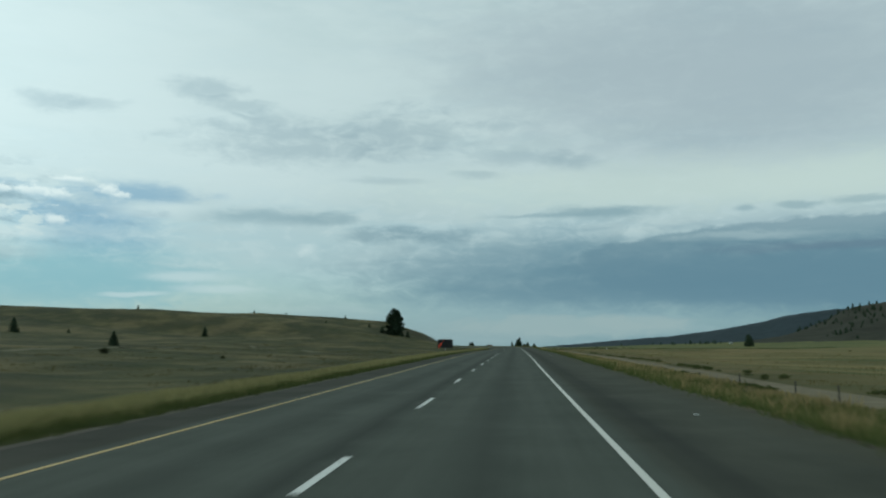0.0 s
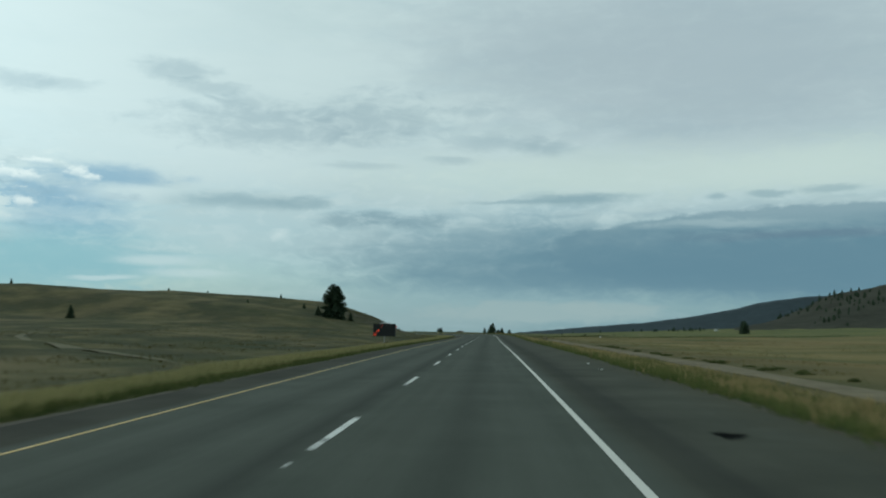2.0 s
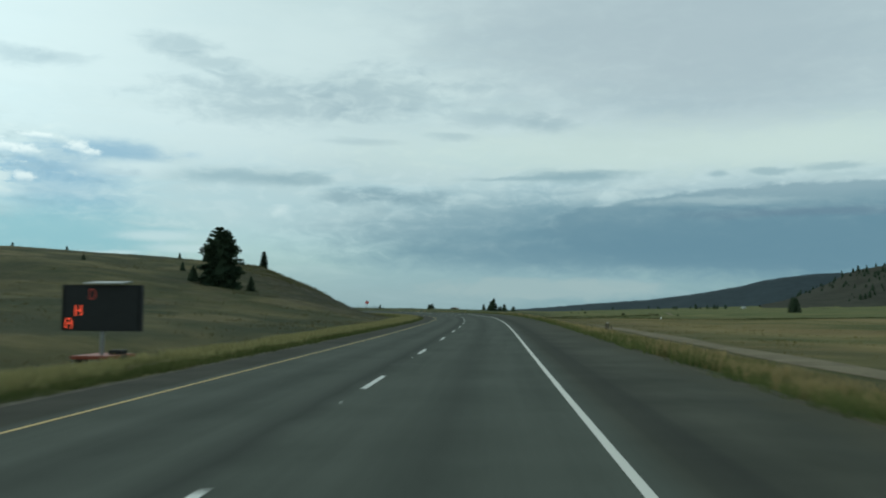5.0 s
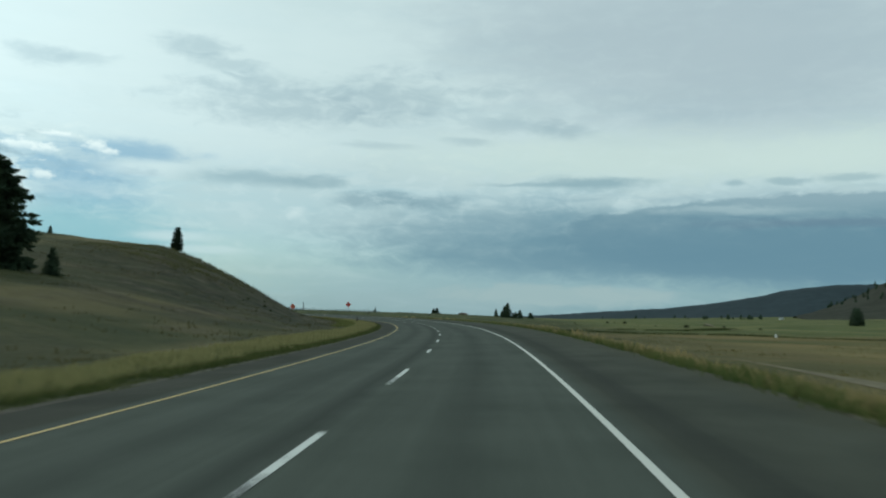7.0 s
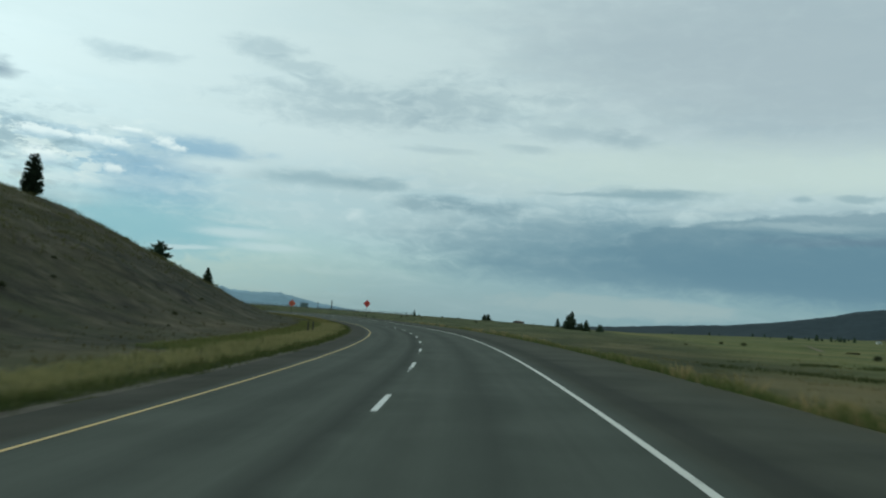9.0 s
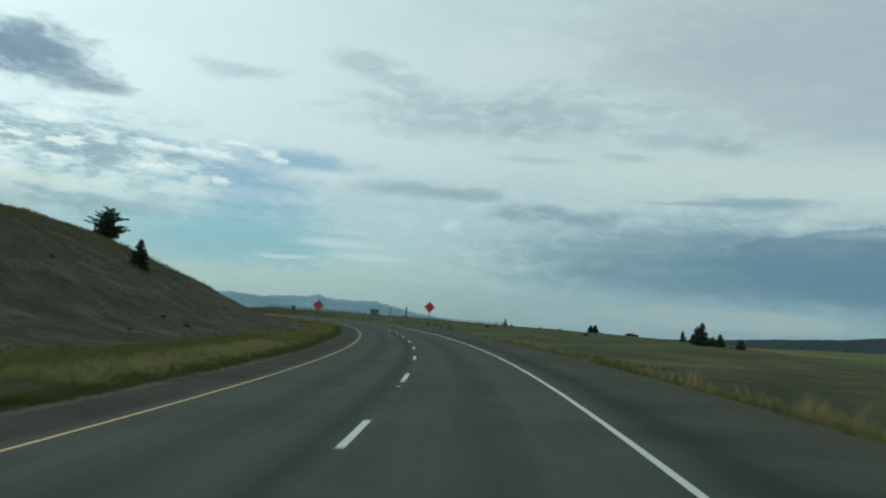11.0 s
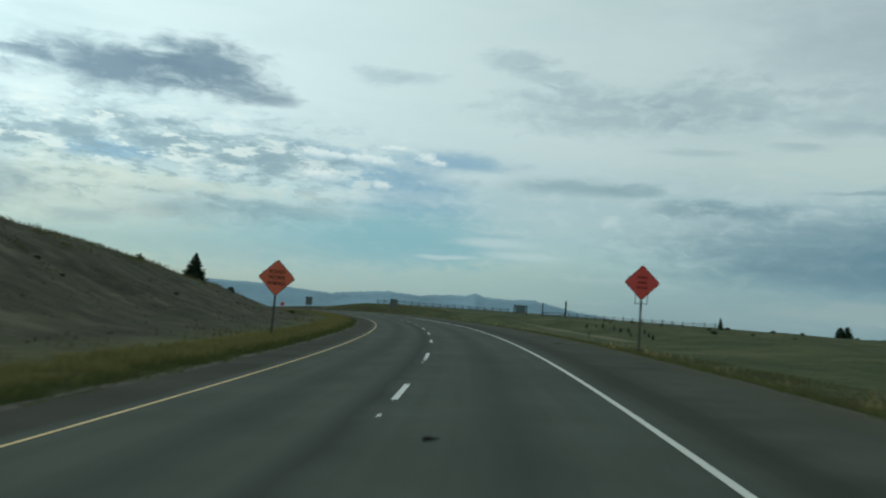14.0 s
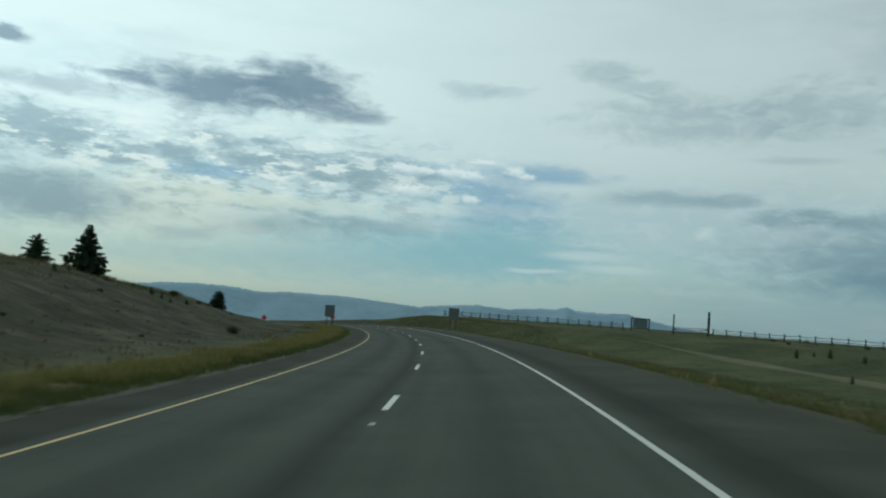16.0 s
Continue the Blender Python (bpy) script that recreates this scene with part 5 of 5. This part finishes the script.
def message_board(m):
    t = thing("message_board_trailer", "black electronic message board on an orange trailer in the grass", "message board", "", m)
    c = 2.75
    part("panel", box((3.75, 0.22, 2.1), (0, 0, c), 0.05), BOARD_BLACK, t, "matt black display panel")
    for z in (c - 1.03, c + 1.03):
        part("frame_rail", box((3.85, 0.28, 0.06), (0, 0, z), 0.01), BOARD_BLACK, t)
    for x in (-1.9, 1.9):
        part("frame_side", box((0.06, 0.28, 2.1), (x, 0, c), 0.01), BOARD_BLACK, t)
    for z in (c + 0.63, c, c - 0.63):
        part("display_line", box((3.5, 0.02, 0.56), (0, -0.115, z), 0.004), BOARD_BLACK, t, "recessed dark display row")
    part("mast", box((0.14, 0.14, 1.5), (0, 0.05, 1.0), 0.01), STEEL, t, "square steel mast")
    part("solar_panel", box((1.9, 1.0, 0.05), (0.15, 0.1, c + 1.17), 0.01, Matrix.Rotation(radians(6), 4, "X")), STEEL, t, "pale tilted solar panel on top")
    part("deck", box((1.9, 2.4, 0.16), (0, 0.2, 0.52), 0.02), TRAILER_ORANGE, t, "orange steel trailer deck")
    part("battery_box", box((0.7, 0.5, 0.2), (0.5, 0.6, 0.70), 0.03), BOARD_BLACK, t, "black battery box")
    part("drawbar", rod((0, 1.3, 0.5), (0, 2.6, 0.42), 0.05), TRAILER_ORANGE, t)
    for x in (-1.05, 1.05):
        wheel = part("wheel", rod((x - 0.1, 0.2, 0.3), (x + 0.1, 0.2, 0.3), 0.3, None, 20), RUBBER, t, "black tyre")
        part("rim", rod((x - 0.11, 0.2, 0.3), (x + 0.11, 0.2, 0.3), 0.16, None, 14), STEEL, wheel)
        for y in (-0.9, 1.3):
            part("jack", rod((x * 0.8, y, 0.0), (x * 0.8, y, 0.5), 0.03), STEEL, t)
    led_letter("D", -0.45, c + 0.63, 0.07, -0.13, t, LED_DIM)
    led_letter("H", -1.12, c - 0.12, 0.07, -0.13, t)
    led_letter("A", -1.58, c - 0.72, 0.07, -0.13, t)


message_board(stand(213.4, -15.5, 0.0, -4))


# ---- ranch entrance, fences, far buildings ----
def kiosk(m):
    t = thing("notice_board", "dark timber notice board with a grey-green panel", "notice board", "", m)
    for x in (-2.0, 2.0):
        p = part("post", rod((x, 0, -0.4), (x, 0, 2.55), 0.14, 0.13, 10), DARK_WOOD, t)
        part("post_cap", rod((x, 0, 2.55), (x, 0, 2.62), 0.18, 0.16, 10), DARK_WOOD, p)
    part("panel", box((3.2, 0.1, 1.65), (0, 0, 1.55), 0.02), GREEN_SIGN, t, "grey-green panel")
    for z in (0.62, 2.45):
        part("rail", rod((-2.0, 0, z), (2.0, 0, z), 0.08, None, 8), DARK_WOOD, t)


def ranch_gate():
    a, b = stand(668.7, 59.3), stand(674, 55.6)
    t = thing("ranch_gate", "tall dark timber gateposts with a low rail gate", "gate", "", a)
    part("gatepost", rod((0, 0, -0.5), (0, 0, 4.3), 0.24, 0.2, 10), DARK_WOOD, t, "thick tall timber post")
    d = a.inverted() @ b.translation
    part("gatepost", rod((d.x, d.y, d.z - 0.5), (d.x, d.y, d.z + 3.7), 0.15, 0.13, 10), DARK_WOOD, t, "slimmer tall timber post")
    for k in range(4):
        z = 0.35 + 0.32 * k
        part("gate_rail", rod((0, 0, z), (d.x, d.y, d.z + z), 0.05, 0.04, 6), WEATHERED, t)
    part("gate_brace", rod((0, 0, 1.4), (d.x * 0.35, d.y * 0.35, 0.3), 0.06, 0.05, 6), WEATHERED, t)
    part("stay", rod((d.x, d.y, d.z + 1.5), (d.x * 0.8, d.y * 0.8, 0.2), 0.05, 0.05, 6), WEATHERED, t)


def buck_fence(p0, p1, gap=2.4, size=1.0, label="weathered buck-and-rail timber fence along the skyline"):
    """A fence of crossed log bucks with rails; p0, p1: (s, distance)."""
    n = max(2, int(math.dist(plan(*p0), plan(*p1)) / gap))
    t = thing("log_fence", label, "fence", "ranch fences", stand(*p0))
    inv = t.matrix_basis.inverted()
    pts = []
    rng = random.Random(int(p0[0]))
    for k in range(n + 1):
        s, o = (p0[i] + (p1[i] - p0[i]) * k / n for i in (0, 1))
        pts.append(inv @ stand(s, o).translation)
    along = (pts[-1] - pts[0]).normalized()
    side = Vector((-along.y, along.x, 0))
    for q in pts:
        j = rng.uniform(-0.06, 0.06)
        for sg in (-1, 1):
            part("buck_leg", rod(q + side * 0.62 * size * sg + Vector((0, 0, -0.1)), q - side * 0.28 * size * sg + Vector((0, 0, (1.42 + j) * size)), 0.065, 0.055, 6), WEATHERED, t)
    for a, b in zip(pts, pts[1:]):
        for z, w in ((1.12, 0.05), (0.72, 0.28), (0.36, 0.42)):
            part("rail", rod(a + side * w + Vector((0, 0, z + rng.uniform(-0.04, 0.04))), b + side * w + Vector((0, 0, z + rng.uniform(-0.04, 0.04))), 0.05, 0.042, 6), WEATHERED, t)


kiosk(stand(681.5, 53.0, 0, 10))
ranch_gate()
buck_fence((668.4, 60.0), (640, 81))
buck_fence((683.5, 50.5), (716, 24))


def track_rail(p0, p1):
    """Two short posts with one pole across their tops."""
    t = thing("hitching_rail", "short weathered rail across two low posts by the track", "rail", "", stand(*p0))
    d = t.matrix_basis.inverted() @ stand(*p1).translation
    part("post", rod((0, 0, -0.2), (0, 0, 0.78), 0.085, 0.075, 8), DARK_WOOD, t)
    part("post", rod((d.x, d.y, d.z - 0.2), (d.x, d.y, d.z + 0.80), 0.085, 0.075, 8), DARK_WOOD, t)
    e = d.normalized() * 0.25
    part("rail", rod((-e.x, -e.y, 0.74), (d.x + e.x, d.y + e.y, d.z + 0.76), 0.07, 0.06, 8), PALE_WOOD, t, "pale barkless pole")


track_rail((271.0, 16.1), (265.9, 15.0))


LITTER = ((107.1, 6.50), (102.0, 6.41), (18.5, 6.08))
TAR = (479.9, 0.84, 0.1)


def litter(s, o, size, seed):
    """A crumpled scrap of pale plastic on the shoulder."""
    x, y = plan(s, o)
    t = tagged(new("litter"), "small crumpled pale plastic scrap on the shoulder", "litter", "litter on the shoulder")
    t.matrix_basis = pose(float(x), float(y), float(road_z(s, o)), 0, 0, seed * 50)
    bm = bmesh.new()
    bmesh.ops.create_icosphere(bm, subdivisions=2, radius=size)
    rng = random.Random(seed)
    for v in bm.verts:
        v.co *= rng.uniform(0.6, 1.15)
        v.co.z = max(0.002, v.co.z * 0.45 + size * 0.2)
    part("scrap", bm, WHITE_POST, t)


for k, (s, o) in enumerate(LITTER):
    litter(s, o, 0.06, k + 1)


def tar_spot(s, o, radius):
    """A dark patch of tar in the lane."""
    a = np.linspace(0, 6.283, 18, endpoint=False)
    r = radius * (1 + 0.25 * np.sin(a * 3 + 1) + 0.15 * np.sin(a * 5))
    x, y = plan(s + r * np.sin(a) * 1.6, o + r * np.cos(a))
    z = road_z(s + r * np.sin(a) * 1.6, o + r * np.cos(a)) + 0.006
    tagged(mesh_ob("tar_spot", np.stack([x, y, z], -1), [list(range(18))], TAR_BLACK, road), "dark tar spot on the asphalt")


tar_spot(*TAR)
tar_spot(82.8, 5.74, 0.22)
tar_spot(510.1, 6.03, 0.18)


def stake(s, o, height, wide, material, label, tilt=0.0):
    t = thing("stake", label, "post", "", stand(s, o, -0.05) @ pose(0, 0, 0, tilt, tilt * 0.6, 0))
    part("shaft", rod((0, 0, -0.2), (0, 0, height), wide, wide * 0.85, 7), material, t)
    part("cap", rod((0, 0, height), (0, 0, height + 0.03), wide * 0.85, wide * 0.5, 7), material, t)


for s, o, h in ((40.3, 15.0, 0.62), (35.0, 15.0, 0.7), (58.7, 14.6, 0.4), (50.0, 15.0, 0.6), (267.8, 15.9, 0.55), (261.8, 14.6, 0.65)):
    stake(s, o, h, 0.04, WEATHERED, "short weathered post beside the farm track", (s * 7) % 5 - 2)
for s, o in ((378.1, -8.4), (380.2, -8.2)):
    stake(s, o, 0.95, 0.07, DARK_WOOD, "short dark marker post in the roadside grass")
stake(359.5, 50.0, 0.45, 0.20, WHITE_POST, "small white marker block in the meadow")


def weeds():
    """Low leafy weeds along both sides of the farm track."""
    rng = random.Random(17)
    kinds = [bush_meshes(0.4, 0.62, 51, 420, WEED), bush_meshes(0.32, 0.8, 52, 420, WEED)]
    spots = [(68, 15.2), (46.8, 14.6), (43.7, 14.5), (55.7, 17.9), (74.4, 14.9), (76.9, 18.1), (73.3, 18.4), (70, 18.4), (66, 14.5), (65, 14.8), (62.6, 15.0)]
    spots += [(rng.uniform(12, 200), 18.5 + abs(rng.gauss(0, 0.5))) for _ in range(44)]
    for s, o in spots:
        tree("weed_clump", rng.choice(kinds), stand(s, o, -0.04, rng.uniform(0, 360), rng.uniform(0.4, 0.85)), "low leafy green weeds beside the farm track", "weeds along the track", "weeds")


weeds()


def farmhouse(x, y, z, turn, k=1.0):
    t = thing("farmhouse", "small white farmhouse with a grey roof far across the field", "house", "far farm buildings", pose(x, y, z, 0, 0, turn) @ Matrix.Scale(k, 4))
    part("wall", box((9, 6, 3.4), (0, 0, 1.7), 0.03), HOUSE_WHITE, t)
    bm = bmesh.new()
    v = [bm.verts.new(q) for q in ((-4.8, -3.4, 3.3), (4.8, -3.4, 3.3), (4.8, 3.4, 3.3), (-4.8, 3.4, 3.3), (-4.8, 0, 5.4), (4.8, 0, 5.4))]
    for f in ((0, 1, 5, 4), (2, 3, 4, 5), (1, 2, 5), (3, 0, 4), (3, 2, 1, 0)):
        bm.faces.new([v[i] for i in f])
    part("roof", bm, ROOF_GREY, t)
    for wx in (-2.6, 2.6):
        part("window", box((1.1, 0.08, 1.3), (wx, -3.02, 1.8), 0.01), BOARD_BLACK, t)
    part("door", box((1.0, 0.08, 2.1), (0, -3.02, 1.05), 0.01), DARK_WOOD, t)


def height_at(x, y):
    return float(ground_z(*world_to_line(x, y)))


for hx, hy, ht, hk in ((262, 1045, 20, 0.4),):
    farmhouse(hx, hy, height_at(hx, hy), ht, hk)


def barn(m):
    t = thing("barn", "low weathered barn with a brown roof on the field edge", "barn", "", m)
    part("wall", box((5.4, 4, 1.0), (0, 0, 0.5), 0.03), WEATHERED, t, "grey board wall")
    bm = bmesh.new()
    v = [bm.verts.new(q) for q in ((-3.0, -2.3, 0.95), (3.0, -2.3, 0.95), (3.0, 2.3, 0.95), (-3.0, 2.3, 0.95), (-3.0, 0.2, 1.65), (3.0, 0.2, 1.65))]
    for f in ((0, 1, 5, 4), (2, 3, 4, 5), (1, 2, 5), (3, 0, 4), (3, 2, 1, 0)):
        bm.faces.new([v[i] for i in f])
    part("roof", bm, RUSTY_ROOF, t, "rusty brown sheet roof")
    part("door", box((1.6, 0.08, 0.85), (0.8, -2.02, 0.44), 0.01), DARK_WOOD, t)


barn(stand(667.7, 164.1, 0.0, 30))


# ---- the far ridge and the blue range ----
def skyline(name, az, el, dist, foot, depth, material, label, category, rough, cols=260, rows=14, seed=5):
    """A range of hills whose crest rises by el degrees at az degrees left of the first heading, seen from the middle of the way."""
    r = np.random.RandomState(seed)
    a = np.linspace(az[0], az[-1], cols)
    e = np.interp(a, az, el)
    ex, ey, ez = EYE
    f = np.linspace(0, 1, rows)
    A, F = np.meshgrid(np.radians(a), f, indexing="ij")
    D = dist - depth * (1 - F)
    crest = ez + dist * np.tan(np.radians(e))[:, None]
    wave = sum(np.sin(A * k * 60 + F * 4 * k + p) / k for k, p in ((1, 0.3), (2.3, 1.9), (5.1, 4.0), (9.7, 0.8)))
    Z = foot + (crest - foot) * (F ** 1.25) + wave * rough * (F * (1 - F)) * 4 + r.normal(0, 1, A.shape) * rough * 0.10 * F
    D = D + wave * depth * 0.08 * (1 - F)
    X, Y = ex - np.sin(A) * D, ey + np.cos(A) * D
    back = np.stack([ex - np.sin(A[:, -1]) * (dist + depth * 0.2), ey + np.cos(A[:, -1]) * (dist + depth * 0.2), np.full(cols, foot - 30.0)], -1)
    v = np.concatenate([np.stack([X, Y, Z], -1), back[:, None]], 1)
    i = np.arange(cols * (rows + 1)).reshape(cols, rows + 1)
    faces = np.stack([i[:-1, :-1], i[1:, :-1], i[1:, 1:], i[:-1, 1:]], -1).reshape(-1, 4)
    tagged(mesh_ob(name, v.reshape(-1, 3), faces, material, smooth=True), label, category, kind="structure")
    return np.stack([X, Y, Z], -1)


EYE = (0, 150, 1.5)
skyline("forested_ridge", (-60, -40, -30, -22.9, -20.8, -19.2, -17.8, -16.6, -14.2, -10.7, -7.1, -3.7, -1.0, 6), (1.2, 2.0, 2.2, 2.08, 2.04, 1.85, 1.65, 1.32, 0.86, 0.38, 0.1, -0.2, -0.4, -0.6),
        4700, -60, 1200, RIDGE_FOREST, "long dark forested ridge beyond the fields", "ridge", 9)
EYE = (2.7, 105, 1.6)
hill = skyline("scrub_hill", (-70, -55, -45, -36, -30, -27, -24.8, -24.2, -22.7, -21.7, -20.8, -19.5, -18.6, -17.6, -16.5), (0.2, 1.2, 2.6, 3.3, 3.3, 3.0, 2.66, 2.48, 2.25, 2.0, 1.42, 0.84, 0.45, 0.12, -0.1),
               1780, 0, 830, HILL_SCRUB, "dry scrub-covered hill dotted with small firs", "hill", 5, 200, 24, 9)


def far_trees():
    """Dark firs dotted over the scrub hill, dense along its near flank, and groups round the far farm."""
    rng = random.Random(12)
    kinds = [conifer_meshes(6.5, 3.0, 41, 900, 0.0, 0.45), conifer_meshes(5.5, 3.1, 42, 850, 0.0, 0.35), conifer_meshes(7.5, 2.8, 43, 900, 0.0, 0.6)]
    spots = []
    cols, rows = hill.shape[:2]
    for _ in range(34):
        i, j = rng.randint(int(cols * 0.70), int(cols * 0.93)), rng.randint(3, rows - 3)
        for _ in range(rng.randint(1, 4)):
            p = hill[min(cols - 1, max(0, i + rng.randint(-2, 2))), min(rows - 1, max(0, j + rng.randint(-1, 1)))]
            spots.append((p[0], p[1], p[2] - 0.5, 1.05))
    for _ in range(60):
        f = rng.uniform(0, 1)
        p = hill[int(cols * (0.855 + 0.10 * f)), rows - 1 - abs(int(rng.gauss(0, 4.0)))]
        spots.append((p[0] + rng.uniform(-8, 8), p[1] + rng.uniform(-8, 8), p[2] - 1.0, 1.12))
    for _ in range(9):
        a = rng.uniform(0, 1)
        x, y = 60 + 240 * a + rng.uniform(-10, 10), 1120 + 60 * a + rng.uniform(-10, 10)
        spots.append((x, y, height_at(x, y) - 0.3, 0.5))
    for d in (17, 19, 26, 29, 31, 34, 37, 40, 42, 45, 48, 52, 66, 70, 84):
        x, y = 262 - 0.95 * d + rng.uniform(-2, 2), 1045 + 0.3 * d + rng.uniform(-6, 6)
        spots.append((x, y, height_at(x, y) - 0.3, 0.62))
    for x, y, z, k in spots:
        tree("far_fir", rng.choice(kinds), pose(x, y, z, 0, 0, rng.uniform(0, 360)) @ Matrix.Scale(k * rng.uniform(0.45, 1.35), 4),
             "small dark fir far off on the dry hill" if k > 1 else "small dark fir far off across the meadow", "firs on the far hill" if k > 1 else "firs across the meadow")


far_trees()
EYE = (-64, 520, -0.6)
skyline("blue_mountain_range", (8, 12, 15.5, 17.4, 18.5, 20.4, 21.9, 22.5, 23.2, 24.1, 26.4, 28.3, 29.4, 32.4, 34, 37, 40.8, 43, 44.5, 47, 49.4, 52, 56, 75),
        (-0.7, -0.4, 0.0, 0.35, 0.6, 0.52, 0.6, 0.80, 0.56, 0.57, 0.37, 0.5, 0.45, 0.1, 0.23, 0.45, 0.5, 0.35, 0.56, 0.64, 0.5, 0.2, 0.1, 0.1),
        4300, -150, 900, HAZE_BLUE_RANGE, "mountain range on the horizon, haze blue in its base colour", "mountains", 14, 400)
